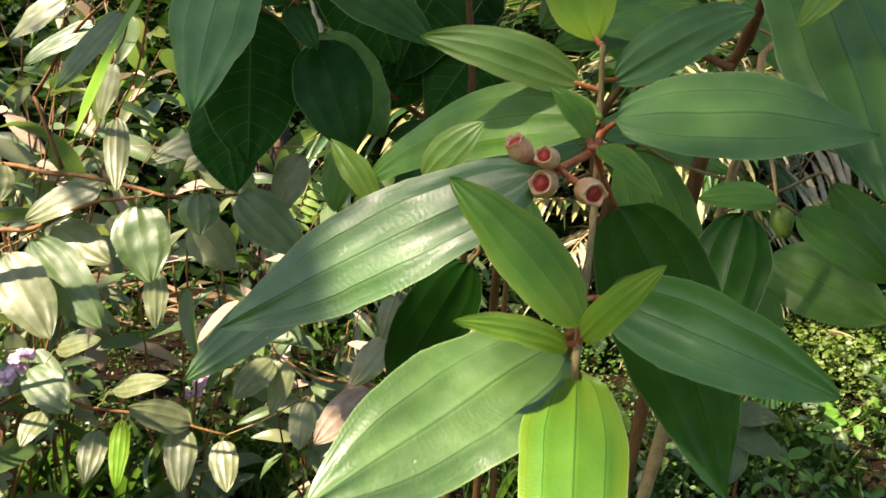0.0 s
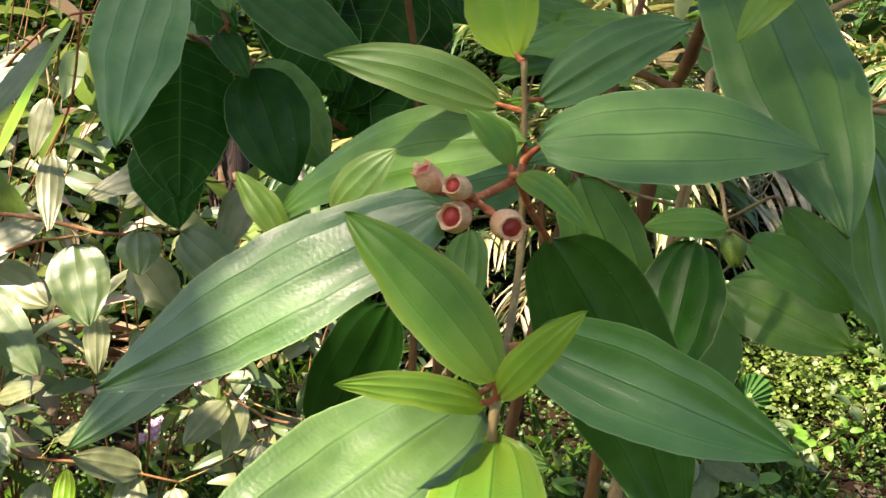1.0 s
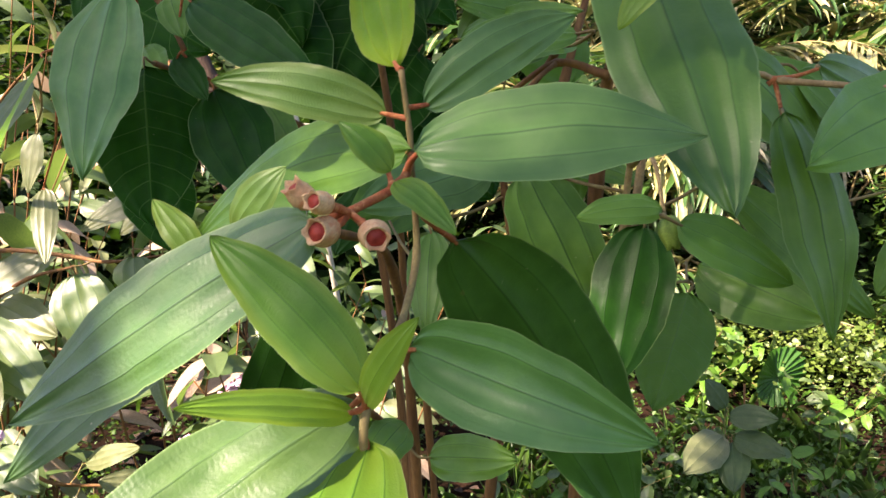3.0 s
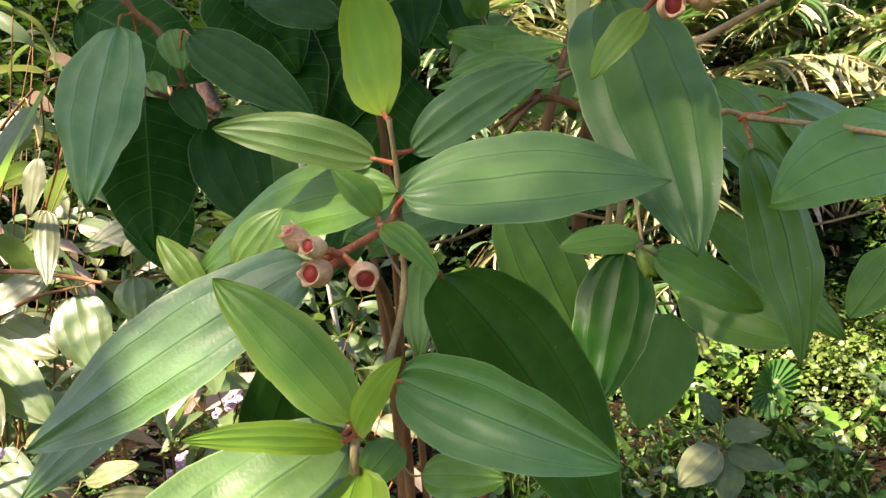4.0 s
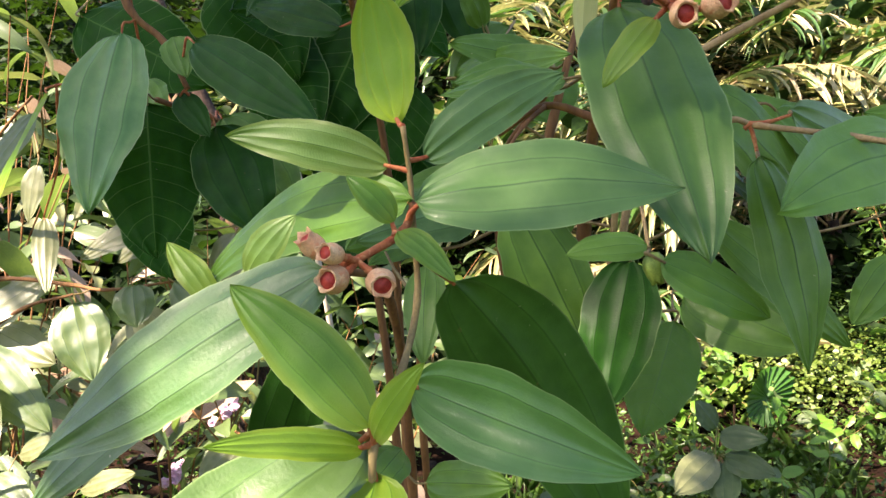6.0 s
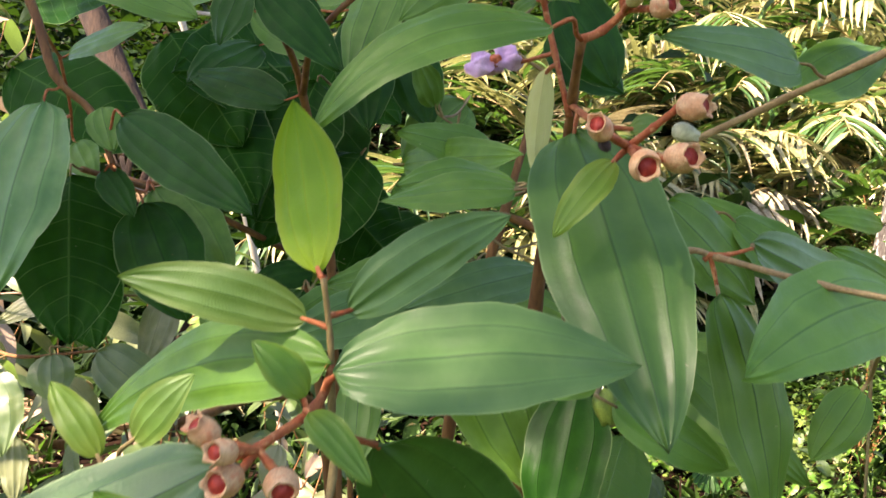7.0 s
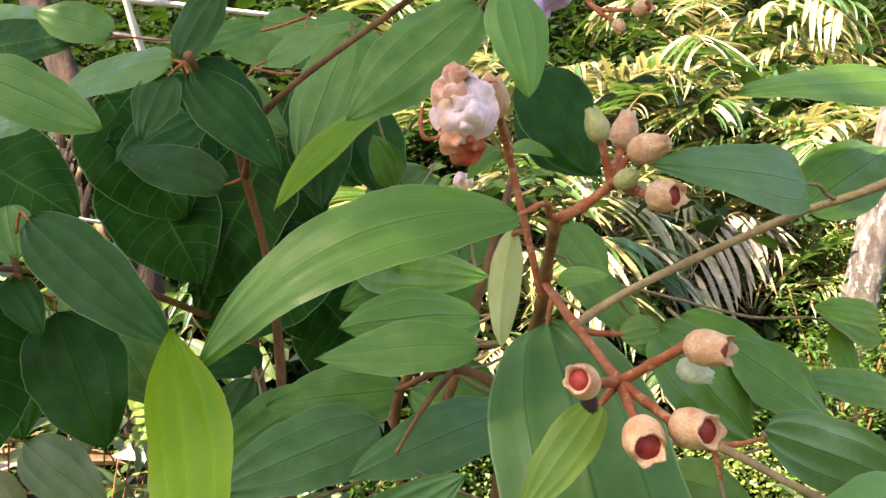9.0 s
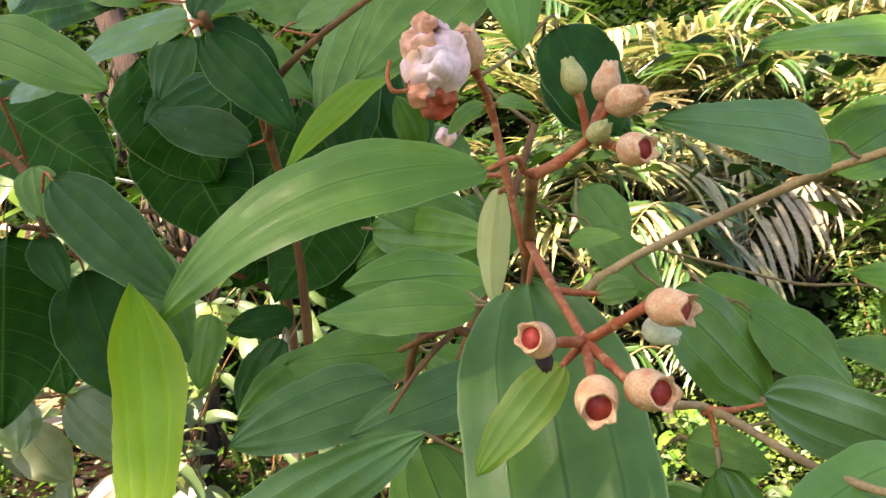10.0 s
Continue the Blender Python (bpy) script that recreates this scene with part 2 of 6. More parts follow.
PULP = rough_material("red fruit inside", (0.32, 0.022, 0.014), (0.48, 0.060, 0.035), 400, 0.55, 0.5, 0.0006)
PETAL = rough_material("wilted pink petal", (0.74, 0.46, 0.41), (0.85, 0.67, 0.56), 60, 0.6, 0.6, 0.0010, spots=(0.70, 0.43, 0.24))
PINK = rough_material("small pink petal", (0.70, 0.36, 0.58), (0.82, 0.62, 0.74), 70, 0.5, 0.3, 0.0006)
LILAC = rough_material("fresh lilac petal", (0.62, 0.37, 0.58), (0.73, 0.52, 0.68), 70, 0.5, 0.3, 0.0006)
SERE = rough_material("browned petal", (0.48, 0.060, 0.020), (0.64, 0.20, 0.085), 80, 0.7, 0.5, 0.001)
PEACH = rough_material("faded peach petal", (0.60, 0.23, 0.095), (0.74, 0.43, 0.26), 80, 0.7, 0.5, 0.001)
PALE_BUD = rough_material("pale bud", (0.48, 0.52, 0.29), (0.60, 0.62, 0.39), 120, 0.6, 0.3, 0.0005)
# Dark soil, its colour lowered further to stand for shade between plants.
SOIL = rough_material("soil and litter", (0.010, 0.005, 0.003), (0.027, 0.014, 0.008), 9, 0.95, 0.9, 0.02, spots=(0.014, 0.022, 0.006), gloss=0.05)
STRAW_STICK = rough_material("bleached stick", (0.48, 0.42, 0.32), (0.66, 0.61, 0.50), 40, 0.8, 0.5, 0.001, (1, 1, 0.3))
BARK = rough_material("grey bark", (0.045, 0.036, 0.028), (0.16, 0.145, 0.12), 26, 0.9, 0.9, 0.01, (1, 1, 0.4), spots=(0.30, 0.30, 0.26))
DEAD = rough_material("dead brown bark", (0.018, 0.010, 0.006), (0.075, 0.042, 0.024), 22, 0.9, 0.9, 0.008, (1, 1, 0.25))


# ---- shape helpers ----
def mesh_object(name, verts, faces, material, uvs=None, smooth=True):
    me = bpy.data.meshes.new(name)
    me.from_pydata([tuple(v) for v in verts], [], faces)
    for m in material if isinstance(material, (list, tuple)) else [material]:
        me.materials.append(m)
    if smooth:
        me.polygons.foreach_set("use_smooth", [True] * len(me.polygons))
    if uvs is not None:
        layer = me.uv_layers.new(name="UVMap")
        idx = np.empty(len(me.loops), dtype=np.int32)
        me.loops.foreach_get("vertex_index", idx)
        layer.data.foreach_set("uv", np.asarray(uvs, dtype=np.float32)[idx].ravel())
    me.update()
    return new(name, me)


def under(ob, parent, label=""):
    """Make ob, laid out in world places, a part of parent; parents stand unturned."""
    ob.parent = parent
    base = parent.location.copy()
    up = parent.parent
    while up:
        base += up.location
        base += parent.matrix_parent_inverse.translation
        parent, up = up, up.parent
    ob.matrix_parent_inverse = Matrix.Translation(-base)
    return tagged(ob, label)


def thing(name, place, label, category, group="", kind=""):
    ob = new(name)
    ob.location = place
    ob.empty_display_size = 0.02
    return tagged(ob, label, category, group, kind)


def smooth_line(points, steps=5):
    """Catmull-Rom through the points (x, y, z, radius)."""
    p = [np.array(q, float) for q in points]
    p = [2 * p[0] - p[1], *p, 2 * p[-1] - p[-2]]
    out = []
    for i in range(1, len(p) - 2):
        for k in range(steps):
            t = k / steps
            out.append(0.5 * (2 * p[i] + (p[i + 1] - p[i - 1]) * t + (2 * p[i - 1] - 5 * p[i] + 4 * p[i + 1] - p[i + 2]) * t * t
                              + (3 * p[i] - p[i - 1] - 3 * p[i + 1] + p[i + 2]) * t ** 3))
    return out + [p[-2]]


def tubes(name, lines, material, parent=None, sides=8, label="", knots=True):
    """One mesh of round tapering stems; each line is points (x, y, z, radius). Nodes swell a little."""
    verts, faces = [], []
    for points in lines:
        ring = smooth_line(points)
        start = len(verts)
        for i, q in enumerate(ring):
            c = Vector(q[:3])
            d = Vector(ring[min(i + 1, len(ring) - 1)][:3]) - Vector(ring[max(i - 1, 0)][:3])
            d.normalize()
            side = d.cross(Vector((0.31, 0.9, 0.2))).normalized()
            other = d.cross(side)
            swell = 1.22 if knots and i % 5 == 0 else 1.0
            wob = 1 + 0.12 * noise.noise(c * 90)
            for k in range(sides):
                a = math.tau * k / sides
                verts.append(c + (side * math.cos(a) + other * math.sin(a)) * max(q[3], 0.0003) * swell * wob)
        for i in range(len(ring) - 1):
            for k in range(sides):
                a, b = start + i * sides + k, start + i * sides + (k + 1) % sides
                faces.append((a, b, b + sides, a + sides))
        faces.append(tuple(range(start + sides - 1, start - 1, -1)))
        faces.append(tuple(range(len(verts) - sides, len(verts))))
    ob = mesh_object(name, verts, faces, material)
    return under(ob, parent, label) if parent else ob


def outline(v, power=(0.5, 0.78)):
    """Half width of a leaf along its length, 0..1."""
    top = power[0] / (power[0] + power[1])
    return (v ** power[0] * (1 - v) ** power[1]) / (top ** power[0] * (1 - top) ** power[1])


def leaf_mesh(length, half, bow, keel=0.16, droop=0.0, wave=0.0, rows=24, cols=24, ribs=0.024, power=(0.5, 0.78), seed=0, twist=0.0):
    """Leaf blade from the origin along y, upper face to z: an arched midrib, sunk veins, wavy margin."""
    sweep, arch = bow if isinstance(bow, tuple) else (0.0, bow)
    rnd = random.Random(seed)
    ph, ph2 = rnd.uniform(0, 6.3), rnd.uniform(0, 6.3)
    verts, uvs, faces = [], [], []
    for i in range(rows + 1):
        v = i / rows
        w = max(outline(v, power), 0.004) * half
        ang = twist * (v - 0.4)
        for j in range(cols + 1):
            s = 2 * j / cols - 1
            a = abs(s)
            z = keel * half * outline(v, power) * (a ** 1.3 - 0.35)
            z -= ribs * half * (math.exp(-((a / 0.085) ** 2)) * 1.4 + math.exp(-(((a - 0.56) / 0.085) ** 2)) - 0.55 * math.exp(-(((a - 0.28) / 0.15) ** 2)) - 0.45 * math.exp(-(((a - 0.77) / 0.13) ** 2)))
            z += wave * half * a * a * math.sin(9 * v + ph + (2.1 if s > 0 else 0))
            x = s * w * (1 + 0.02 * math.sin(21 * v + ph2) + 0.028 * noise.noise(Vector((v * 26, seed * 3.7, s > 0))))
            z += wave * half * (0.9 * noise.noise(Vector((s * 1.3, v * 4.5, seed * 1.9))) + 0.30 * a * noise.noise(Vector((s * 3.0, v * 15.0, seed * 2.3))))
            z += x * math.sin(ang)
            verts.append((x * math.cos(ang) + sweep * 4 * v * (1 - v), v * length, z + arch * 4 * v * (1 - v) - droop * v * v * v))
            uvs.append((0.5 + 0.5 * s, v))
    for i in range(rows):
        for j in range(cols):
            k = i * (cols + 1) + j
            faces.append((k, k + 1, k + cols + 2, k + cols + 1))
    return verts, faces, uvs


count = [0]


def leaf(parent, base, tip, side, bow, material, name="leaf", label="", keel=0.04, wave=0.085, droop=0.0, power=(0.5, 0.78), rows=30, cols=24):
    """A single leaf blade from base to tip; side is the half-width vector of its right half, bow the midrib's bulge off the straight line."""
    count[0] += 1
    b, t, s = Vector(base), Vector(tip), Vector(side)
    y = t - b
    length = y.length
    y.normalize()
    s -= y * s.dot(y)
    x = s.normalized()
    z = x.cross(y)
    verts, faces, uvs = leaf_mesh(length, s.length, (Vector(bow).dot(x), Vector(bow).dot(z)), keel, droop, wave, rows, cols, power=power, seed=count[0], twist=random.Random(count[0]).uniform(-0.25, 0.25))
    ob = mesh_object(name, verts, faces, material, uvs)
    under(ob, parent, label)
    ob.matrix_basis = Matrix.Translation(b) @ Matrix((x, y, z)).transposed().to_4x4()
    return ob


def lathe(name, profile, at, axis, material, parent, lobes=0, seed=0, sides=20, label="", size=1.0):
    """A turned shape round axis; profile rows are (along, radius, lobing)."""
    rnd = random.Random(seed)
    axis = Vector(axis).normalized()
    side = axis.cross(Vector((0.2, 0.3, 0.9))).normalized()
    other = axis.cross(side)
    ph = rnd.uniform(0, 6)
    verts, faces = [], []
    for along, radius, lob in profile:
        for k in range(sides):
            a = math.tau * k / sides
            r = radius * (1 + 0.10 * lob * math.cos(lobes * a + ph) + 0.04 * math.sin(2 * a + ph))
            h = along + 0.0016 * lob * (math.cos(lobes * a + ph) * 0.7 + rnd.uniform(-0.25, 0.25))
            verts.append(Vector(at) + (axis * h + (side * math.cos(a) + other * math.sin(a)) * r) * size)
    for i in range(len(profile) - 1):
        for k in range(sides):
            a, b = i * sides + k, i * sides + (k + 1) % sides
            faces.append((a, b, b + sides, a + sides))
    faces.append(tuple(range(sides - 1, -1, -1)))
    faces.append(tuple(range((len(profile) - 1) * sides, len(profile) * sides)))
    return under(mesh_object(name, verts, faces, material), parent, label)


def fruit(parent, at, axis, size=1.0, seed=0):
    """An urn-shaped fruit cup with a five-lobed torn rim, open, red inside."""
    cup = [(-0.0062, 0.0012, 0), (-0.0056, 0.0030, 0), (-0.0038, 0.0046, 0), (-0.0012, 0.0052, 0), (0.0012, 0.0050, 0), (0.0032, 0.0043, 0.15),
           (0.0044, 0.0040, 0.35), (0.0055, 0.0042, 0.72), (0.0054, 0.0037, 0.72), (0.0044, 0.0031, 0.3), (0.0034, 0.0030, 0.2)]
    inside = [(0.0038, 0.0031, 0.1), (0.0022, 0.0028, 0.1), (0.0012, 0.0022, 0), (0.0014, 0.0015, 0), (0.0022, 0.0011, 0), (0.0024, 0.0004, 0)]
    lathe("fruit_cup", cup, at, axis, CUP, parent, 5, seed, size=size, label="peach-coloured hairy fruit cup with torn rim")
    lathe("fruit_inside", inside, at, axis, PULP, parent, 5, seed, size=size, label="dark red inside of the open fruit")


def closed_bud(parent, at, axis, size=1.0, seed=0, material=None, label="unopened pinkish tan bud"):
    rows = [(-0.0065, 0.0011, 0), (-0.0058, 0.0030, 0), (-0.0035, 0.0045, 0), (-0.0005, 0.0049, 0), (0.0025, 0.0041, 0.1), (0.0045, 0.0030, 0.3), (0.0060, 0.0024, 0.9), (0.0066, 0.0012, 0.6)]
    lathe("flower_bud", rows, at, axis, material or CUP, parent, 5, seed, size=size, label=label)


# ---- the ground and the bank behind ----
def ground_height(x, y):
    rise = max(0.0, y - 3.2 + 0.25 * x * (x < 0))
    far = 0.50 * rise - 0.5 * max(0.0, rise - 14) ** 1.0 * 0.9
    return far + 0.035 * noise.noise(Vector((x * 1.3, y * 1.3, 0))) + 0.12 * noise.noise(Vector((x * 0.4, y * 0.4, 5))) * min(1, rise)


def make_ground():
    steps = 120
    axis = [math.sinh(6.2 * (i / steps * 2 - 1)) / math.sinh(6.2) * 400 for i in range(steps + 1)]
    verts = [(x + 0.3, y + 1.5, ground_height(x + 0.3, y + 1.5)) for y in axis for x in axis]
    w = steps + 1
    faces = [(j * w + i, j * w + i + 1, j * w + w + i + 1, j * w + w + i) for j in range(steps) for i in range(steps)]
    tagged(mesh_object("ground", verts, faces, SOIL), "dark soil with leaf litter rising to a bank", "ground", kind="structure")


make_ground()


def scatter(name, spots, material, label, category, broad=0.34):
    """Many small folded leaf blades in one mesh; spots are (place, length, heading, pitch, roll)."""
    shape = np.array([(0, 0, 0), (-0.8, 0.28, 0.10), (-1.0, 0.55, 0.10), (0, 0.5, -0.02), (1.0, 0.55, 0.10), (0.8, 0.28, 0.10), (0, 1.0, -0.06)])
    quads = np.array([(0, 3, 2, 1), (0, 5, 4, 3), (3, 6, 2, 2), (3, 4, 6, 6)])
    uv_one = [(0.5, 0), (0.1, 0.28), (0, 0.55), (0.5, 0.5), (1, 0.55), (0.9, 0.28), (0.5, 1)]
    verts, faces, uvs = [], [], []
    for place, length, head, pitch, roll in spots:
        m = Matrix.Translation(place) @ Euler((pitch, roll, head), "XYZ").to_matrix().to_4x4()
        k = len(verts)
        for p in shape:
            verts.append(m @ Vector((p[0] * broad * length, p[1] * length, p[2] * length)))
        faces += [(k, k + 3, k + 2, k + 1), (k, k + 5, k + 4, k + 3), (k + 3, k + 6, k + 2), (k + 3, k + 4, k + 6)]
        uvs += uv_one
    ob = mesh_object(name, verts, faces, material, uvs)
    return tagged(ob, label, category, kind="stuff")


def patchy(rnd, x, y, scale, cut):
    return noise.noise(Vector((x * scale, y * scale, 3.7))) + rnd.uniform(-0.25, 0.25) > cut


def make_stuff():
    rnd = random.Random(5)
    herbs, woods, dry, grass, litter = [], [], [], [], []
    while len(herbs) < 40000:
        y = 0.7 + 4.3 * rnd.random() ** 1.2
        x = rnd.uniform(-0.75, 0.85) * (y + 0.5) + 0.1
        if patchy(rnd, x, y, 3.4, 0.14):
            h = rnd.random() ** 1.4 * (0.16 + 0.22 * max(0, noise.noise(Vector((x * 1.2, y * 1.2, 9)))))
            herbs.append((Vector((x, y, ground_height(x, y) + h)), rnd.uniform(0.008, 0.024), rnd.uniform(0, 6.3), rnd.uniform(-0.9, 1.1), rnd.uniform(-0.9, 0.9)))
    # Unseen herbs added around the viewpoint so the soil bounces less brown light.
    while len(herbs) < 50000:
        around, far = rnd.uniform(0, math.tau), 5.2 * math.sqrt(rnd.random())
        x, y = far * math.cos(around), 0.4 + far * math.sin(around)
        if y > 0.6 and abs(x - 0.1) < 0.85 * (y + 0.5) or not patchy(rnd, x, y, 0.9, -0.3):
            continue
        herbs.append((Vector((x, y, ground_height(x, y) + 0.12 * rnd.random() ** 1.4)), rnd.uniform(0.05, 0.09), rnd.uniform(0, 6.3), rnd.uniform(-0.4, 0.5), rnd.uniform(-0.4, 0.4)))
    while len(woods) < 42000:
        y = 3.4 + 10 * rnd.random() ** 1.4
        x = rnd.uniform(-0.8, 0.95) * y
        top = 0.5 + 1.5 * max(0, noise.noise(Vector((x * 0.7, y * 0.7, 2))) + 0.35)
        if patchy(rnd, x, y, 1.1, -0.1) and not (x > -0.1 * y and y < 8 and rnd.random() < 0.9):
            woods.append((Vector((x, y, ground_height(x, y) + top * rnd.random())), rnd.uniform(0.06, 0.17), rnd.uniform(0, 6.3), rnd.uniform(-0.9, 0.6), rnd.uniform(-0.7, 0.7)))
    while len(grass) < 6000:
        y = 0.8 + 3.5 * rnd.random()
        x = rnd.uniform(-0.75, 0.85) * (y + 0.4)
        if patchy(rnd, x + 7, y, 1.6, 0.0):
            grass.append((Vector((x, y, ground_height(x, y))), rnd.uniform(0.06, 0.20), rnd.uniform(0, 6.3), rnd.uniform(0.3, 1.5), rnd.uniform(-0.4, 0.4)))
    for _ in range(800):
        y = 2.7 + 2.8 * rnd.random()
        x = rnd.uniform(-0.8, 0.9) * (y + 0.4)
        dry.append((Vector((x, y, ground_height(x, y) + rnd.uniform(0.02, 0.35))), rnd.uniform(0.05, 0.18), rnd.uniform(0, 6.3), rnd.uniform(-0.5, 0.8), rnd.uniform(-0.8, 0.8)))
    for _ in range(700):
        y = 0.5 + 3.5 * rnd.random()
        x = rnd.uniform(-0.8, 0.9) * (y + 0.4)
        litter.append((Vector((x, y, ground_height(x, y) + 0.012)), rnd.uniform(0.03, 0.09), rnd.uniform(0, 6.3), rnd.uniform(-0.15, 0.15), rnd.uniform(-0.2, 0.2)))
    # Unseen ring of undergrowth added to keep ground bounce off the leaves.
    while len(woods) < 62000:
        a, r = rnd.uniform(0, math.tau), 4.2 + 4 * rnd.random()
        x, y = r * math.cos(a), 0.5 + r * math.sin(a)
        if y < 3.2 or abs(x) > 0.9 * y:
            woods.append((Vector((x, y, ground_height(x, y) + 0.9 * rnd.random() ** 1.3)), rnd.uniform(0.12, 0.28), rnd.uniform(0, 6.3), rnd.uniform(-0.9, 0.6), rnd.uniform(-0.7, 0.7)))
    # Low near-black leaves under the palms stand in for shade in the gaps.
    while len(woods) < 84000:
        y = 3.1 + 5.5 * rnd.random()
        x = rnd.uniform(-0.3, 0.95) * y
        woods.append((Vector((x, y, ground_height(x, y) + 0.32 * rnd.random())), rnd.uniform(0.05, 0.12), rnd.uniform(0, 6.3), rnd.uniform(-0.9, 0.6), rnd.uniform(-0.7, 0.7)))
    clump = []
    for _ in range(2600):
        q = Vector((rnd.gauss(0, 0.20), rnd.gauss(0, 0.20), rnd.random() ** 0.6 * 0.32))
        clump.append((Vector((1.34, 2.92, 0.02)) + q, rnd.uniform(0.009, 0.024), rnd.uniform(0, 6.3), rnd.uniform(-0.9, 0.9), rnd.uniform(-0.9, 0.9)))
    debris = []
    for _ in range(70):
        q = Vector((rnd.gauss(0, 0.30), rnd.gauss(0, 0.25), 0.02 + 0.08 * rnd.random()))
        debris.append((Vector((-1.45, 3.3, ground_height(-1.45, 3.3))) + q, rnd.uniform(0.12, 0.35), rnd.uniform(-0.6, 0.6) + 1.57, rnd.uniform(-0.1, 0.2), rnd.uniform(-0.5, 0.5)))
    scatter("clover_clump", clump, LUSH, "sunlit clump of yellow-green round leaves on the soil", "herbs", 0.45)
    scatter("bark_debris", debris, HUSK, "dry brown bark and husk pieces heaped on the soil", "debris", 0.10)
    scatter("herbs", herbs, HERB, "low green ground herbs with small leaves in patches", "herbs")
    scatter("undergrowth", woods, WOODS, "dense undergrowth on the bank, shade put into its dark green", "undergrowth", 0.30)
    scatter("grass", grass, HERB, "short green grass blades growing on the soil", "grass", 0.022)
    scatter("dry_blades", dry, STRAW, "dry straw-coloured blades lying over the herbs", "dry grass", 0.035)
    scatter("leaf_litter", litter, DEAD, "dead brown leaves lying on the soil", "leaf litter", 0.35)


make_stuff()


# ---- palms on the bank ----
def leaflet_shape(half, droop, keel):
    return leaf_mesh(1.0, half, 0.03, keel=keel, droop=droop, wave=0, rows=6, cols=2, ribs=0.0, power=(0.25, 0.6))


LEAFLET_SHAPES = [leaflet_shape(0.044, 0.16, 0.8), leaflet_shape(0.036, 0.34, 1.0), leaflet_shape(0.052, 0.06, 0.5)]
FROND_SKINS = [FROND, FROND_GREEN, FROND_DRY]


def leaflet_data(shape, skin):
    ob = mesh_object("leaflet", shape[0], shape[1], skin, shape[2])
    me = ob.data
    bpy.data.objects.remove(ob)
    return me


LEAFLETS = [[leaflet_data(shape, skin) for shape in LEAFLET_SHAPES] for skin in FROND_SKINS]


def palm(at, fronds, reach, seed, near=False, label="clumping palm with fine sunlit green and straw fronds on the bank"):
    """A clumping palm; each frond a rachis with two ranks of narrow leaflets, some fronds old and dry."""
    rnd = random.Random(seed)
    x, y = at
    z = ground_height(x, y) - 0.02
    plant = thing("palm", (x, y, z), label, "palm", "palms on the bank")
    tubes("stem", [[(x, y, z - 0.05, 0.05), (x + 0.01, y, z + 0.12, 0.045), (x, y + 0.01, z + 0.25, 0.03)]], DEAD, plant)
    for i in range(fronds):
        head = math.tau * i / fronds + rnd.uniform(-0.35, 0.35)
        dry = rnd.random() < 0.16
        lift = rnd.uniform(0.15, 0.55) if dry else rnd.uniform(0.55, 1.30)
        length = reach * rnd.uniform(0.65, 1.1)
        out = Vector((math.cos(head), math.sin(head), 0))
        if (Vector((x, y, 0)) + out * length * 0.7 - Vector((1.85, 3.25, 0))).length < 0.55:
            continue
        pts = []
        for k in range(6):
            s = k / 5
            p = Vector((x, y, z + 0.2)) + out * length * s * math.cos(lift * (1 - 0.35 * s)) + Vector((0, 0, 1)) * length * (math.sin(lift) * s - 0.55 * s * s * s)
            pts.append((*p, 0.007 * (1 - 0.8 * s) + 0.001))
        rachis = tubes("frond", [pts], TAN, plant, 5, knots=False)
        line = smooth_line(pts)
        n = 28
        hang, tone = rnd.uniform(-0.7, 0.25), rnd.choice((0.85, 0.6, 0.15))
        verts, faces, uvs, skins = [], [], [], []
        for k in range(n):
            f = 0.16 + 0.84 * k / (n - 1)
            q = line[min(int(f * (len(line) - 1)), len(line) - 2)]
            q2 = line[min(int(f * (len(line) - 1)) + 1, len(line) - 1)]
            d = (Vector(q2[:3]) - Vector(q[:3])).normalized()
            cross = d.cross(Vector((0, 0, 1))).normalized()
            for sgn in (-1, 1):
                if rnd.random() < 0.12:
                    continue
                size = length * 0.27 * (0.5 + 0.75 * math.sin(math.pi * min(1, f * 0.85))) * rnd.uniform(0.7, 1.15)
                y_axis = (d * (0.55 + 0.5 * f + rnd.uniform(-0.15, 0.15)) + cross * sgn + Vector((0, 0, hang + rnd.uniform(-0.18, 0.18)))).normalized()
                x_axis = y_axis.cross(Vector((rnd.uniform(-0.35, 0.35), rnd.uniform(-0.35, 0.35), 1))).normalized()
                m = Matrix.LocRotScale(Vector(q[:3]), Matrix((x_axis, y_axis, x_axis.cross(y_axis))).transposed().to_quaternion(), (size, size, size))
                skin = 2 if dry or rnd.random() < 0.06 else 0 if rnd.random() < tone else 1
                shape = rnd.randrange(3)
                if near and k % 2:
                    ob = new("leaflet", LEAFLETS[skin][shape])
                    under(ob, rachis)
                    ob.matrix_basis = m
                else:
                    base = len(verts)
                    vs, fs, us = LEAFLET_SHAPES[shape]
                    verts += [m @ Vector(v) for v in vs]
                    faces += [tuple(i2 + base for i2 in face) for face in fs]
                    uvs += us
                    skins += [skin] * len(fs)
        blades = mesh_object("blade", verts, faces, FROND_SKINS, uvs)
        blades.data.polygons.foreach_set("material_index", skins)
        under(blades, rachis)


palm((1.35, 3.9), 9, 1.25, 1, True)
palm((2.3, 4.6), 10, 1.5, 2, True)
palm((3.2, 5.0), 10, 1.7, 3)
palm((2.0, 5.9), 10, 1.6, 4)
palm((0.9, 5.2), 9, 1.4, 5)
palm((3.9, 6.6), 10, 1.8, 6)
palm((0.2, 6.2), 9, 1.5, 7)
palm((2.9, 7.6), 10, 1.9, 8)
palm((1.6, 4.4), 11, 1.3, 9, True)
palm((3.0, 4.9), 11, 1.4, 10)
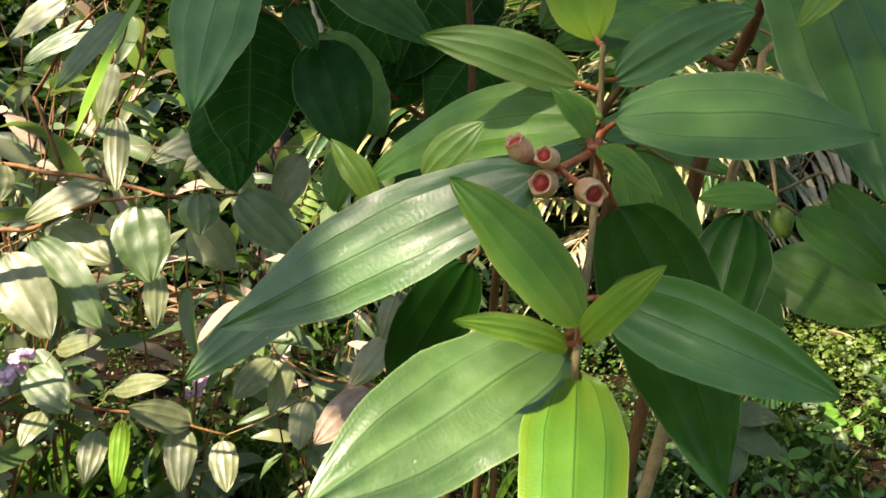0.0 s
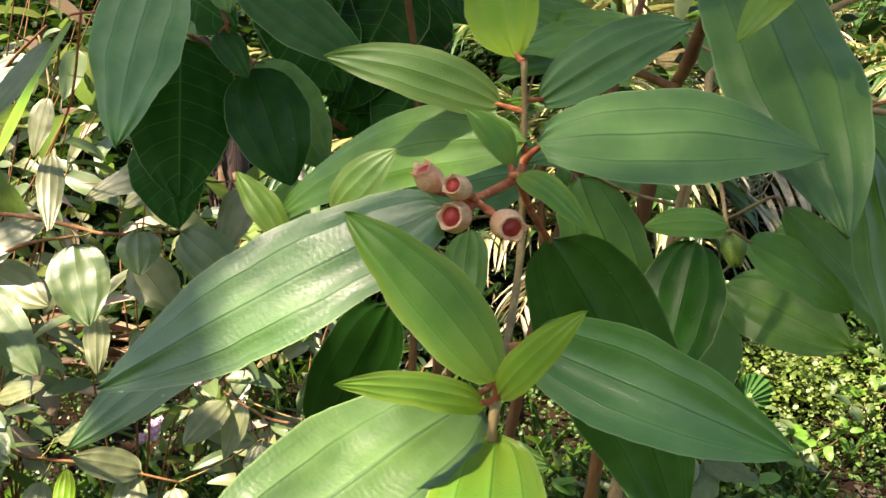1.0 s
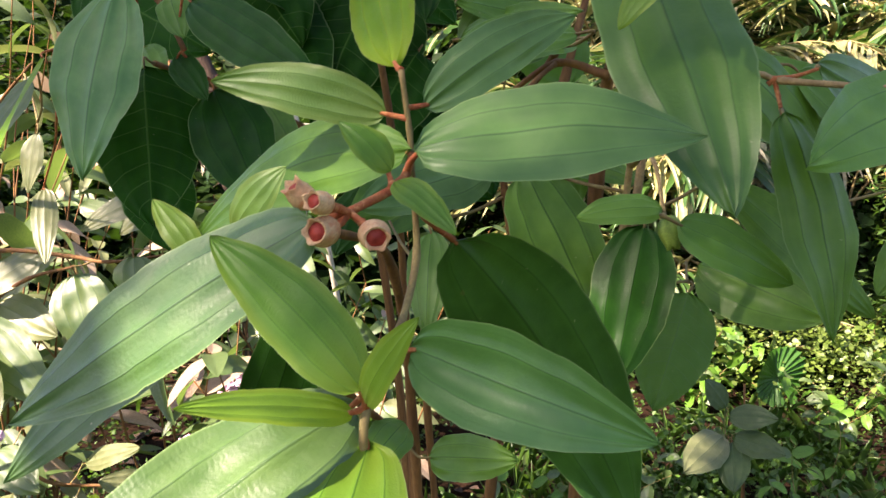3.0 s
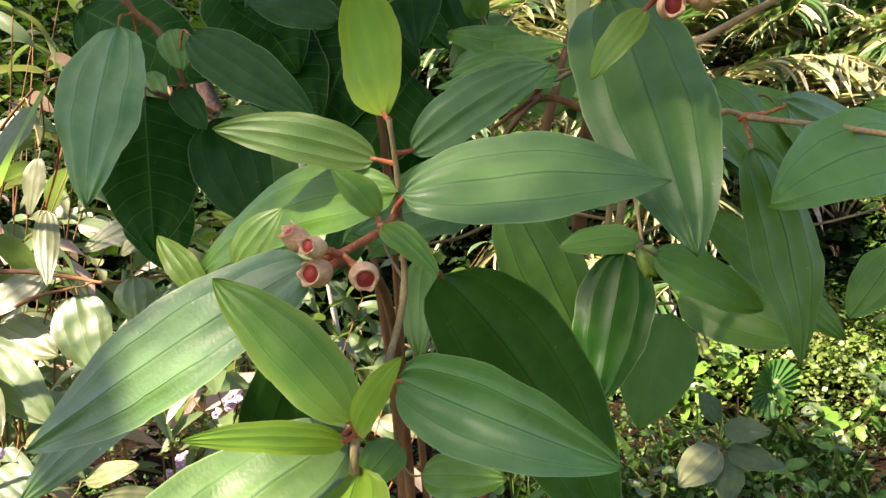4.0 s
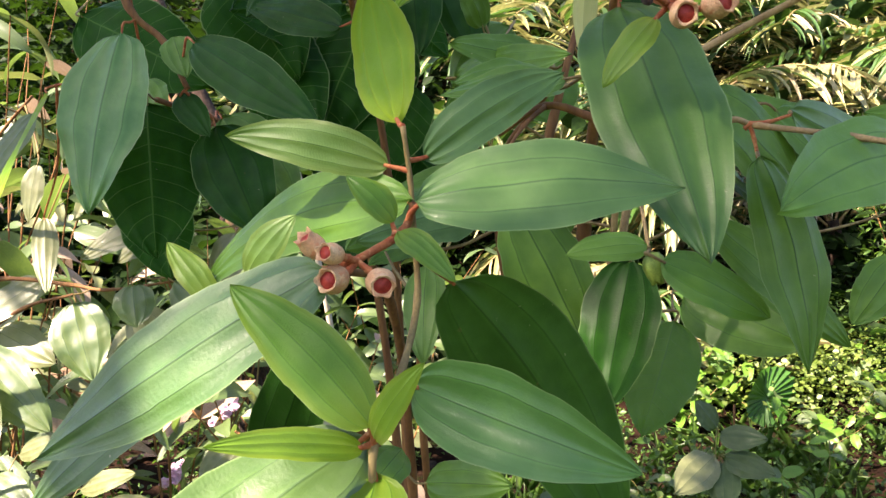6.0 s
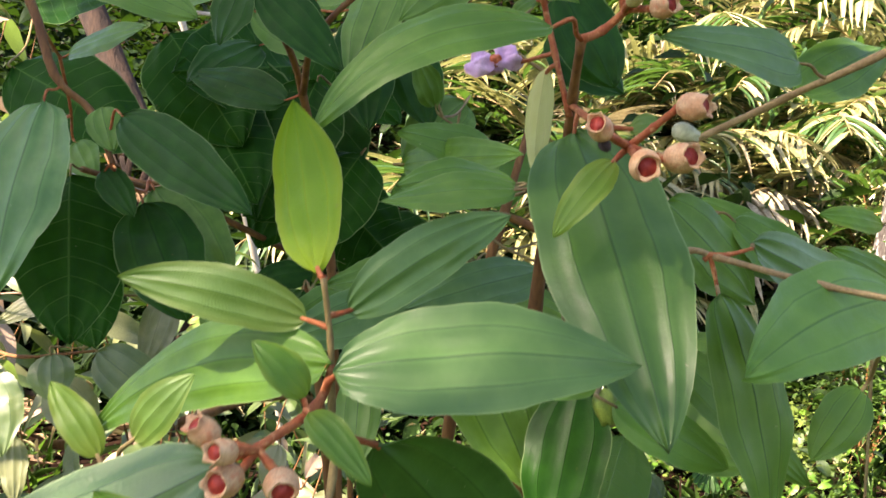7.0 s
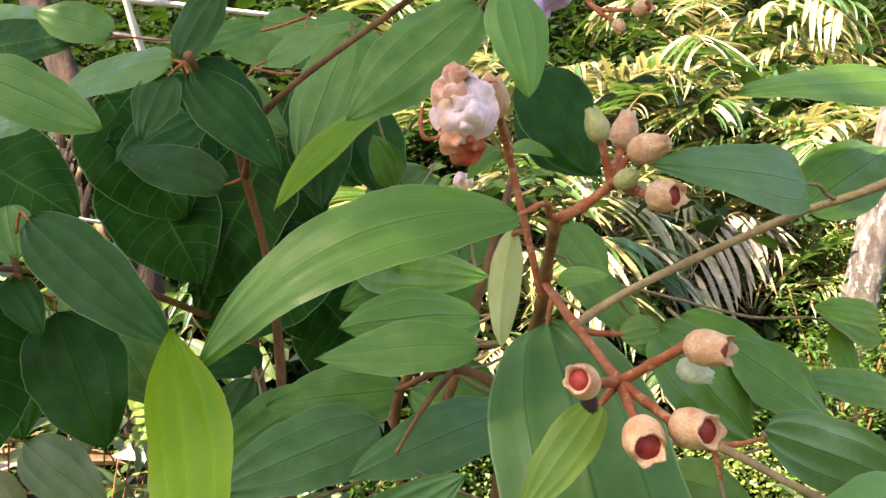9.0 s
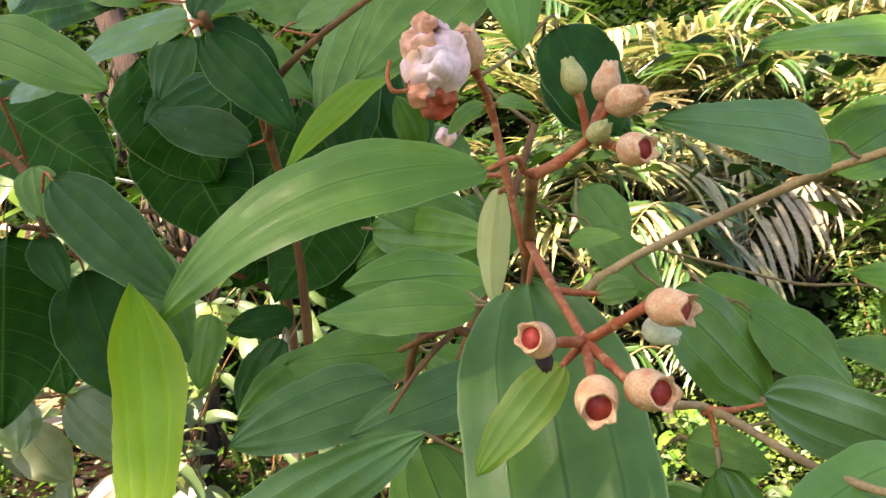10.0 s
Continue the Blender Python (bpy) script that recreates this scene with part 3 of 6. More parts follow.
palm((0.35, 4.0), 10, 1.3, 14, True)
palm((-0.5, 4.6), 9, 1.4, 15)
palm((-1.4, 5.2), 9, 1.5, 16)
palm((1.15, 4.7), 10, 1.3, 12)
palm((3.6, 5.7), 11, 1.6, 13)
palm((0.75, 3.7), 10, 0.9, 17, True)
palm((1.9, 4.05), 10, 0.95, 18, True)
palm((2.75, 4.2), 10, 1.0, 19, True)
palm((1.15, 3.45), 9, 0.8, 20, True)
palm((1.75, 4.75), 11, 1.1, 21)
palm((2.35, 5.3), 11, 1.2, 22)
palm((1.3, 5.6), 10, 1.3, 23)
palm((2.7, 6.1), 10, 1.4, 24)
palm((0.55, 4.7), 10, 1.0, 25)
palm((3.3, 4.5), 10, 1.1, 26)
palm((2.5, 5.0), 11, 1.1, 27)
palm((2.05, 5.5), 11, 1.2, 28)
palm((3.0, 5.6), 11, 1.2, 29)


# ---- trees ----
def bark_trunk(name, points, material, parent, label=""):
    """A trunk with an uneven skin."""
    return tubes(name, [points], material, parent, 18, label, knots=False)


tree = thing("tree", (2.02, 3.51, 0.1), "slender tree with grey lichen-spotted bark on the bank", "tree")
bark_trunk("trunk", [(2.0, 3.5, -0.1, 0.085), (2.124, 3.53, 0.619, 0.078), (2.25, 3.56, 1.343, 0.074), (2.5, 3.65, 2.7, 0.065), (2.75, 3.8, 4.2, 0.05)], BARK, tree)
tubes("limb", [[(2.5, 3.65, 2.7, 0.03), (2.9, 3.5, 3.3, 0.02), (3.4, 3.4, 3.8, 0.01)], [(2.75, 3.8, 4.2, 0.03), (2.6, 4.2, 4.8, 0.02), (2.3, 4.6, 5.2, 0.01)]], BARK, tree)

stump = thing("dead_trunk", (-0.74, 2.72, 0.0), "leaning dead trunk with peeling brown bark", "dead trunk")
bark_trunk("trunk", [(-0.68, 2.72, -0.08, 0.055), (-0.65, 2.69, 0.5, 0.050), (-0.66, 2.67, 0.88, 0.046), (-0.85, 2.70, 1.32, 0.045), (-1.09, 2.75, 1.85, 0.042)], DEAD, stump)


def on_dead_trunk(f, turn, out=0.09):
    """A place on the leaning dead trunk, f from its foot to its top."""
    x, y, z = -0.66 - 0.36 * max(0.0, f - 0.52) - 0.35 * max(0.0, f - 0.6), 2.69, 1.5 * f
    return Vector((x + out * math.sin(turn), y - out * math.cos(turn), z))


def bark_flakes():
    rnd = random.Random(3)
    for k in range(130):
        f, turn = rnd.uniform(0.15, 1.0), rnd.uniform(-1.5, 1.5)
        long, wide = rnd.uniform(0.08, 0.22), rnd.uniform(0.006, 0.015)
        q = on_dead_trunk(f, turn, 0.052)
        lean = rnd.uniform(-0.3, 0.3)
        verts, faces, uvs = leaf_mesh(long, wide, 0.02, keel=-0.5, droop=0.1, wave=0.3, rows=4, cols=2, ribs=0.0, seed=k, power=(0.2, 0.2))
        m = Matrix.Translation(q) @ Euler((-1.5 + rnd.uniform(-0.25, 0.35), lean, turn + math.pi), "XYZ").to_matrix().to_4x4()
        ob = mesh_object("bark_flake", [m @ Vector(v) for v in verts], faces, HUSK if rnd.random() < 0.2 else DEAD, uvs)
        under(ob, stump)


bark_flakes()

STICK = "pale dry stick leaning in the undergrowth"
for points in ([(-1.75, 2.05, 1.62, 0.012), (-0.956, 2.24, 1.655, 0.011), (-0.573, 2.36, 1.65, 0.009), (-0.10, 2.55, 1.66, 0.006)],
               [(-1.65, 2.15, 1.60, 0.009), (-0.829, 2.28, 1.565, 0.008), (-0.632, 2.36, 1.556, 0.007), (-0.45, 2.42, 1.55, 0.005)],
               [(-0.66, 2.29, 1.95, 0.008), (-0.614, 2.30, 1.70, 0.009), (-0.583, 2.33, 1.55, 0.009), (-0.42, 2.55, 0.9, 0.010), (-0.32, 2.75, -0.02, 0.011)],
               [(-0.85, 2.27, 1.085, 0.005), (-0.689, 2.50, 1.04, 0.005), (-0.598, 2.53, 1.045, 0.004), (-0.40, 2.6, 1.04, 0.003)]):
    stick = thing("stick", points[-1][:3], STICK, "stick", "dry sticks")
    tubes("shaft", [points], STRAW_STICK, stick, 7)


def shade_tree():
    """An unseen shade tree added on the open side: a low bough keeps the sun off most of the shrub, and thinner clumps
    dapple the ground.
    """
    rnd = random.Random(11)
    side = SUN.cross(Vector((0, 0, 1))).normalized()
    up = side.cross(SUN)
    t = thing("tree", (-4.2, -4.6, 0.0), "unseen broad-leaved tree added to half shade the shrub", "tree")
    heart = side * BOUGH[1] + up * BOUGH[2] + SUN * HIGH
    bark_trunk("trunk", [(-4.2, -4.6, -0.1, 0.16), (-4.25, -4.5, 2.5, 0.14), (-4.4, -4.3, 5.0, 0.11), (-4.6, -4.0, 8.0, 0.05)], BARK, t)
    tubes("limb", [[(-4.4, -4.3, 5.2, 0.05), (-4.5, -3.8, 6.2, 0.035), (*heart, 0.015), (*(heart + side * 0.6), 0.006)],
                   [(-4.45, -4.2, 5.8, 0.045), (-4.0, -3.0, 7.0, 0.03), (*(heart + up * 0.9 + side * 0.9), 0.015), (*(heart + up * 1.1 + side * 2.3), 0.006)],
                   [(-4.3, -4.4, 4.0, 0.04), (-2.6, -2.6, 4.0, 0.025), (-1.2, -0.9, 3.6, 0.010), (-0.6, -0.4, 3.0, 0.005)]], BARK, t)
    verts, faces, uvs = [], [], []

    def blade(c, small=0.07, large=0.13):
        m = Matrix.Translation(c) @ Euler((rnd.uniform(-0.6, 0.6), rnd.uniform(-0.6, 0.6), rnd.uniform(0, 6.3))).to_matrix().to_4x4()
        k = len(verts)
        size = rnd.uniform(small, large)
        vs, fs, us = leaf_mesh(size, size * 0.22, 0.08 * size, rows=4, cols=2, ribs=0)
        verts.extend(m @ Vector(v) for v in vs)
        faces.extend(tuple(i + k for i in f) for f in fs)
        uvs.extend(us)

    rows = BOUGH[0]
    for i in range(rows):
        for j in range(rows):
            s = BOUGH[1] + BOUGH[3] * ((i + rnd.random()) / rows * 2 - 1)
            u = BOUGH[2] + BOUGH[4] * ((j + rnd.random()) / rows * 2 - 1)
            inner = s > 0.27 + 0.3 * max(0.0, u - 0.95)
            layers = 4 if inner or u < 0.83 and s < 0.17 else 3 if s > 0.19 and 0.87 < u < 1.06 else 1 if u > 1.03 and s < 0.22 else 2
            for _ in range(layers):
                p, q = s + rnd.uniform(-0.05, 0.05), u + rnd.uniform(-0.05, 0.05)
                edge = 0.755 if p < 0.16 else 0.775 if p < 0.2 else 0.765
                if q > edge and all(math.hypot(p - gap[0], q - gap[1]) > gap[2] for gap in GAPS):
                    wide = inner and q > 0.80 and p > 0.36
                    blade(side * p + up * q + SUN * (HIGH + rnd.uniform(-0.4, 0.4)), 0.055 if wide else 0.030, 0.085 if wide else 0.055)
    # Patchy blades added to block sun over the ground at the right.
    for i in range(24):
        for j in range(30):
            s, u = 0.95 + 0.60 * (i + rnd.random()) / 24, 1.05 + 0.85 * (j + rnd.random()) / 30
            if noise.noise(Vector((s * 6, u * 6, 1.3))) > (-0.45 if u < 1.5 else -0.2):
                blade(side * s + up * u + SUN * (4.5 + rnd.uniform(-0.3, 0.3)))
    # Cluster added only to shade the tip of the big front leaf.
    for _ in range(70):
        s, u = rnd.uniform(0.240, 0.278), rnd.uniform(0.680, 0.745)
        blade(side * s + up * u + SUN * rnd.uniform(2.1, 2.4), 0.030, 0.045)
    # Blades added to dapple the sunlit bushes.
    for _ in range(1500):
        s, u = rnd.uniform(0.98, 1.9), rnd.uniform(0.2, 0.74)
        if noise.noise(Vector((s * 9, u * 9, 2.7))) > 0.2:
            blade(side * s + up * u + SUN * rnd.uniform(3.4, 3.8), 0.05, 0.09)
    # Band of blades added to darken the lower palms.
    for _ in range(900):
        s = rnd.uniform(1.75, 2.75)
        u = 2.94 + 1.16 * (s - 2.0) + rnd.uniform(-0.32, 0.30)
        blade(side * s + up * u + SUN * rnd.uniform(4.6, 5.2))
    # Loose blades added to shade parts of the palm bank.
    for _ in range(2600):
        s, u = rnd.uniform(1.5, 3.6), rnd.uniform(2.5, 5.4)
        if noise.noise(Vector((s * 2.2, u * 2.2, 6.1))) > 0.27 and u < 4.0:
            blade(side * s + up * u + SUN * rnd.uniform(4.6, 5.2))
    for _ in range(CLUMPS[0]):
        s, u = rnd.uniform(*CLUMPS[1]), rnd.uniform(*CLUMPS[2])
        if (s - 1.65) ** 2 + (u - 2.25) ** 2 < 0.16:
            continue
        c = side * s + up * u + SUN * rnd.uniform(5.0, 6.0)
        for _ in range(CLUMPS[4]):
            blade(c + Vector((rnd.gauss(0, 1), rnd.gauss(0, 1), rnd.gauss(0, 1))) * CLUMPS[3])
    # Unseen leaf on a twig, added to cast a shadow on the front leaf.
    way, spot = Vector((-0.123, 0.042, -0.097)).normalized(), Vector((-0.003, 0.2995, 0.923)) + SUN * 0.80
    across = way.cross(SUN).normalized() * 0.013
    tubes("shadow_twig", [[(-0.6, -0.4, 3.0, 0.004), (-0.35, -0.2, 2.2, 0.003), (-0.38, -0.06, 1.75, 0.002), (*(spot - way * 0.034), 0.001)]], BARK, t)
    leaf(t, spot - way * 0.032, spot + way * 0.030, across, (0, 0, 0.003), MATURE)
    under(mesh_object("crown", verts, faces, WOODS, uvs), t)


# Layout of the added sun-blocking leaves; GAPS let patches of sun through.
HIGH = 5.5
BOUGH = (52, 0.36, 1.22, 0.58, 0.51)
GAPS = ((0.246, 0.926, 0.016), (0.316, 0.900, 0.020), (0.71, 0.775, 0.05))
CLUMPS = (8, (2.0, 4.4), (0.3, 2.6), 0.12, 34)
shade_tree()


# ---- the sunlit bushes ----
def shared_leaf(material, seed, half=0.19, power=(0.5, 0.78)):
    verts, faces, uvs = leaf_mesh(1.0, half, 0.06 + 0.03 * (seed % 3), keel=0.25, droop=0.12 * (seed % 2), wave=0.08, rows=12, cols=8, seed=seed, power=power)
    ob = mesh_object("leaf", verts, faces, material, uvs)
    me = ob.data
    bpy.data.objects.remove(ob)
    return me


BUSH_LEAVES = [shared_leaf(FAR, 1, 0.155), shared_leaf(FAR, 2, 0.14), shared_leaf(PALE, 3, 0.165), shared_leaf(FAR, 4, 0.17), shared_leaf(PALE, 5, 0.13), shared_leaf(FAR, 9, 0.12), shared_leaf(DRY, 10, 0.15)]
WEED_LEAVES = [shared_leaf(MATURE, 6, 0.26, (0.45, 0.6)), shared_leaf(FAR, 7, 0.28, (0.45, 0.6)), shared_leaf(MATURE, 8, 0.22, (0.45, 0.6))]


def bush(at, height, spread, seed, leaves, stems=6, size=0.07, name="shrub", label="sunlit shrub with pale green pointed leaves on reddish twigs", category="shrub", group="sunlit shrubs", wood=None, thick=0.0032):
    rnd = random.Random(seed)
    x, y = at
    z = ground_height(x, y)
    plant = thing(name, (x, y, z), label, category, group)
    for i in range(stems):
        a = math.tau * i / stems + rnd.uniform(-0.5, 0.5)
        out = Vector((math.cos(a), math.sin(a), 0))
        top = height * rnd.uniform(0.65, 1.0)
        reach = spread * rnd.uniform(0.5, 1.1)
        pts = []
        for k in range(5):
            s = k / 4
            p = Vector((x, y, z - 0.02)) + out * reach * s ** 1.4 + Vector((rnd.uniform(-0.02, 0.02), rnd.uniform(-0.02, 0.02), top * (s * 1.25 - 0.25 * s * s) / 1.0))
            pts.append((*p, thick * (1 - 0.65 * s)))
        stem = tubes("branch", [pts], wood or WOOD, plant, 5)
        line = smooth_line(pts)
        for k in range(5, len(line), 3):
            q = Vector(line[k][:3])
            turn = (k % 4 < 2) * math.pi / 2 + rnd.uniform(-0.5, 0.5) + a
            for flip in (0, math.pi):
                if rnd.random() < 0.12:
                    continue
                d = Vector((math.cos(turn + flip), math.sin(turn + flip), rnd.uniform(-1.2, 0.45))).normalized()
                x_axis = d.cross(Vector((rnd.uniform(-1.0, 0.8), rnd.uniform(-1.1, 0.7), 0.8))).normalized()
                scale = size * rnd.uniform(0.7, 1.3)
                ob = new("leaf", rnd.choice(leaves))
                under(ob, stem)
                ob.matrix_basis = Matrix.LocRotScale(q, Matrix((x_axis, d, x_axis.cross(d))).transposed().to_quaternion(), (scale, scale, scale))
    return plant


bush((-0.72, 1.30), 1.02, 0.25, 3, BUSH_LEAVES, 7, 0.108)
bush((-0.45, 1.45), 0.90, 0.25, 4, BUSH_LEAVES, 7, 0.108)
bush((-0.15, 1.35), 0.68, 0.22, 5, BUSH_LEAVES, 6, 0.095)
bush((-0.95, 1.62), 1.38, 0.32, 17, BUSH_LEAVES[:5], 8, 0.118)
bush((-1.08, 1.95), 1.62, 0.42, 18, BUSH_LEAVES, 10, 0.128)
bush((-0.85, 1.70), 1.10, 0.30, 8, BUSH_LEAVES, 7, 0.121)
bush((-0.25, 1.75), 0.80, 0.28, 9, BUSH_LEAVES, 7, 0.108)
bush((-0.55, 2.05), 1.05, 0.30, 10, BUSH_LEAVES[:2], 7, 0.121)
bush((-1.15, 2.30), 1.25, 0.35, 13, BUSH_LEAVES, 7, 0.135)
bush((-0.15, 2.50), 0.85, 0.35, 14, BUSH_LEAVES[:2], 7, 0.12)

WEED = "small shaded weed with oval leaves on the soil"
bush((0.80, 1.62), 0.34, 0.14, 21, WEED_LEAVES, 5, 0.040, "weed", WEED, "weed", "weeds", STALK, 0.0016)
bush((0.98, 1.95), 0.28, 0.16, 22, WEED_LEAVES, 5, 0.042, "weed", WEED, "weed", "weeds", STALK, 0.0016)
bush((1.20, 2.45), 0.30, 0.18, 23, WEED_LEAVES, 6, 0.050, "weed", WEED, "weed", "weeds", STALK, 0.0016)
bush((1.25, 3.12), 0.22, 0.20, 24, WEED_LEAVES, 6, 0.075, "weed", WEED, "weed", "weeds", STALK, 0.0016)
bush((0.62, 2.10), 0.26, 0.16, 25, WEED_LEAVES, 6, 0.040, "weed", WEED, "weed", "weeds", STALK, 0.0016)
bush((1.60, 2.80), 0.42, 0.22, 26, WEED_LEAVES, 7, 0.050, "weed", WEED, "weed", "weeds", STALK, 0.0016)
bush((0.35, 1.75), 0.30, 0.18, 27, WEED_LEAVES, 6, 0.053, "weed", WEED, "weed", "weeds", STALK, 0.0016)
bush((0.90, 2.90), 0.35, 0.22, 28, WEED_LEAVES, 7, 0.068, "weed", WEED, "weed", "weeds", STALK, 0.0016)


# ---- the shrub in front ----
class Sprig:
    """A branch of a shrub that carries leaves on stalks. grow() sets each leaf, nearest first, on a stalk from the branch or from a stalk already there."""

    def __init__(self, plant, lines, material, label="", stalk=None, sides=8):
        self.stalk = stalk or STALK
        self.stem = tubes("branch", lines, material, plant, sides, label)
        self.spots = [Vector(q[:3]) for points in lines for q in smooth_line(points)]
        self.waiting = []

    def leaf(self, base, tip, side, bow, material, label="", **more):
        ob = leaf(self.stem, base, tip, side, bow, material, "leaf", label, **more)
        b = Vector(base)
        self.waiting.append((b, (Vector(tip) - b).normalized()))
        return ob

    def grow(self):
        while self.waiting:
            gap, k, start = min(((b - s).length, k, i) for k, (b, _) in enumerate(self.waiting) for i, s in enumerate(self.spots))
            b, along = self.waiting.pop(k)
            a = self.spots[start]
            back = b - along * min(0.008, gap * 0.4)
            r = 0.0009 if gap < 0.06 else 0.0011
            mid = (a + back) / 2 + Vector((0, 0.06, -0.05)) * gap
            points = [(*a, r * 1.25), (*mid, r * 1.1), (*back, r), (*(b + along * 0.002), r * 0.8)]
            if gap < 0.016:
                points = [(*a, r * 1.25), (*((a + b) / 2), r * 1.1), (*(b + along * 0.002), r * 0.8)]
            tubes("leaf_stalk", [points], self.stalk, self.stem, 6, knots=False)
            self.spots += [Vector(q[:3]) for q in smooth_line(points)[3:-5:3]]

    def twig(self, name, points, material, label=""):
        tubes(name, [points], material, self.stem, 7, label)
        self.spots += [Vector(q[:3]) for q in smooth_line(points)]


shrub = thing("shrub", (0.10, 0.55, 0.0), "melastome shrub with large three-veined green leaves and open fruit cups", "shrub")
YOUNG_LEAF = "yellow-green young leaf"

# front branch with the first cluster of fruit
front = Sprig(shrub, [[(0.10, 0.55, -0.02, 0.005), (0.10, 0.47, 0.5, 0.0042), (0.098, 0.33, 0.82, 0.003), (0.097, 0.256, 0.91, 0.0014), (0.097, 0.248, 0.939, 0.0012), (0.102, 0.285, 0.951, 0.0012),
               (0.105, 0.309, 0.968, 0.0012), (0.104, 0.312, 0.99, 0.0011), (0.103, 0.314, 1.008, 0.001), (0.101, 0.311, 1.027, 0.0009)]], STALK, stalk=RED)
front.twig("fruit_stalk", [(0.104, 0.312, 1.0, 0.0013), (0.101, 0.297, 0.992, 0.0014), (0.088, 0.280, 0.985, 0.0013)], RED, "hairy reddish fruit stalk")
front.twig("fruit_stalk", [(0.101, 0.297, 0.992, 0.0013), (0.108, 0.312, 0.980, 0.0011), (0.116, 0.334, 0.970, 0.001)], RED)
front.leaf((0.0807, 0.2708, 0.9838), (-0.0184, 0.2824, 0.9206), (0.0068, -0.0104, -0.0132), (-0.0010, -0.0004, 0.0016), SHEEN)
front.leaf((0.0969, 0.2446, 0.9446), (0.0553, 0.2596, 0.9812), (-0.0068, -0.0042, -0.0060), (0.0013, -0.0019, 0.0023), MID)
front.leaf((0.0972, 0.2459, 0.9405), (0.1130, 0.2231, 0.9682), (-0.0027, 0.0022, 0.0033), (-0.0022, -0.0020, -0.0004), YOUNG, YOUNG_LEAF)
front.leaf((0.0941, 0.2463, 0.9381), (0.0618, 0.2133, 0.9509), (0.0012, -0.0026, -0.0037), (0.0021, -0.0014, 0.0017), YOUNG, YOUNG_LEAF)
front.leaf((0.0928, 0.2551, 0.9373), (0.0324, 0.1963, 0.9069), (0.0141, -0.0097, -0.0092), (0.0010, -0.0020, 0.0020), WAXY)
front.leaf((0.0976, 0.2468, 0.9299), (0.0923, 0.1771, 0.8970), (0.0140, -0.0010, -0.0002), (-0.0001, -0.0013, 0.0027), MID)
front.leaf((0.1061, 0.2718, 0.9482), (0.1684, 0.2395, 0.9335), (0.0045, 0.0033, 0.0121), (-0.0025, -0.0058, 0.0024), TEAL, keel=-0.35)
front.leaf((0.1163, 0.3342, 0.9700), (0.1917, 0.3793, 0.8347), (0.0221, 0.0059, 0.0143), (0.0036, 0.0137, 0.0066), FOREST)
front.leaf((0.1059, 0.2973, 1.0021), (0.1937, 0.3012, 1.0051), (-0.0009, 0.0091, 0.0138), (-0.0000, -0.0026, 0.0045), GLOSSY)
front.leaf((0.1073, 0.3198, 1.0156), (0.1586, 0.3387, 1.0466), (-0.0050, 0.0002, 0.0081), (-0.0001, -0.0051, 0.0033), GLOSSY)
front.leaf((0.0954, 0.3181, 1.0135), (0.0373, 0.3196, 1.0249), (-0.0017, -0.0012, -0.0085), (0.0005, -0.0037, 0.0028), SOFT)
front.leaf((0.0989, 0.3144, 1.0280), (0.0870, 0.3369, 1.0816), (-0.0120, 0.0061, -0.0052), (-0.0008, 0.0065, -0.0029), LIME, YOUNG_LEAF, power=(0.85, 0.95))
front.leaf((0.0992, 0.2934, 0.9960), (0.0836, 0.2953, 1.0109), (-0.0035, -0.0033, -0.0032), (0.0010, -0.0025, 0.0014), MID)
front.leaf((0.1009, 0.2871, 0.9934), (0.1194, 0.2696, 0.9799), (0.0037, 0.0020, 0.0024), (-0.0003, -0.0020, 0.0022), MID)
front.leaf((0.1041, 0.3071, 1.0022), (0.0139, 0.3562, 0.9649), (0.0013, -0.0071, -0.0125), (-0.0034, 0.0020, 0.0108), MATURE)
front.grow()
for at, axis, size, seed in (((0.0975, 0.2675, 0.9803), (0.25, -0.92, -0.10), 0.84, 1), ((0.0835, 0.2675, 0.9813), (-0.30, -0.93, 0.10), 0.84, 2),
                             ((0.0755, 0.2775, 0.9905), (-0.55, -0.45, 0.70), 0.76, 3), ((0.0835, 0.2650, 0.9893), (-0.45, -0.85, 0.25), 0.66, 4)):
    fruit(front.stem, at, axis, size, seed)
    end = Vector(at) - Vector(axis).normalized() * 0.006 * size
    front.twig("fruit_stalk", [(0.089, 0.280, 0.985, 0.0011), (*((Vector((0.089, 0.280, 0.985)) + end) / 2), 0.0012), (*end, 0.0013)], RED)

# low stems and leaves behind the front branch
low = Sprig(shrub, [[(0.08, 0.56, -0.02, 0.006), (0.084, 0.60, 0.5, 0.003), (0.080, 0.56, 0.80, 0.0032), (0.075, 0.50, 0.93, 0.0026), (0.06, 0.43, 0.96, 0.002), (0.045, 0.36, 0.968, 0.002)],
                    [(0.08, 0.56, 0.80, 0.002), (0.05, 0.45, 0.88, 0.0024), (0.03, 0.36, 0.945, 0.0016)],
                    [(0.12, 0.58, -0.02, 0.004), (0.105, 0.60, 0.5, 0.003), (0.088, 0.57, 0.82, 0.0024), (0.086, 0.56, 0.92, 0.001)]], WOOD, "brown woody stem")
low.leaf((0.0431, 0.3176, 0.9748), (0.0634, 0.3111, 0.9972), (-0.0047, 0.0025, 0.0050), (-0.0012, -0.0027, 0.0003), SOFT)
low.leaf((0.0221, 0.3423, 0.9610), (0.0006, 0.3542, 0.9836), (-0.0047, -0.0034, -0.0026), (0.0006, -0.0023, 0.0018), YOUNG, YOUNG_LEAF)
low.leaf((0.0300, 0.3400, 0.9480), (-0.0433, 0.3149, 0.8867), (0.0060, -0.0076, -0.0098), (-0.0022, -0.0008, 0.0026), SHEEN)
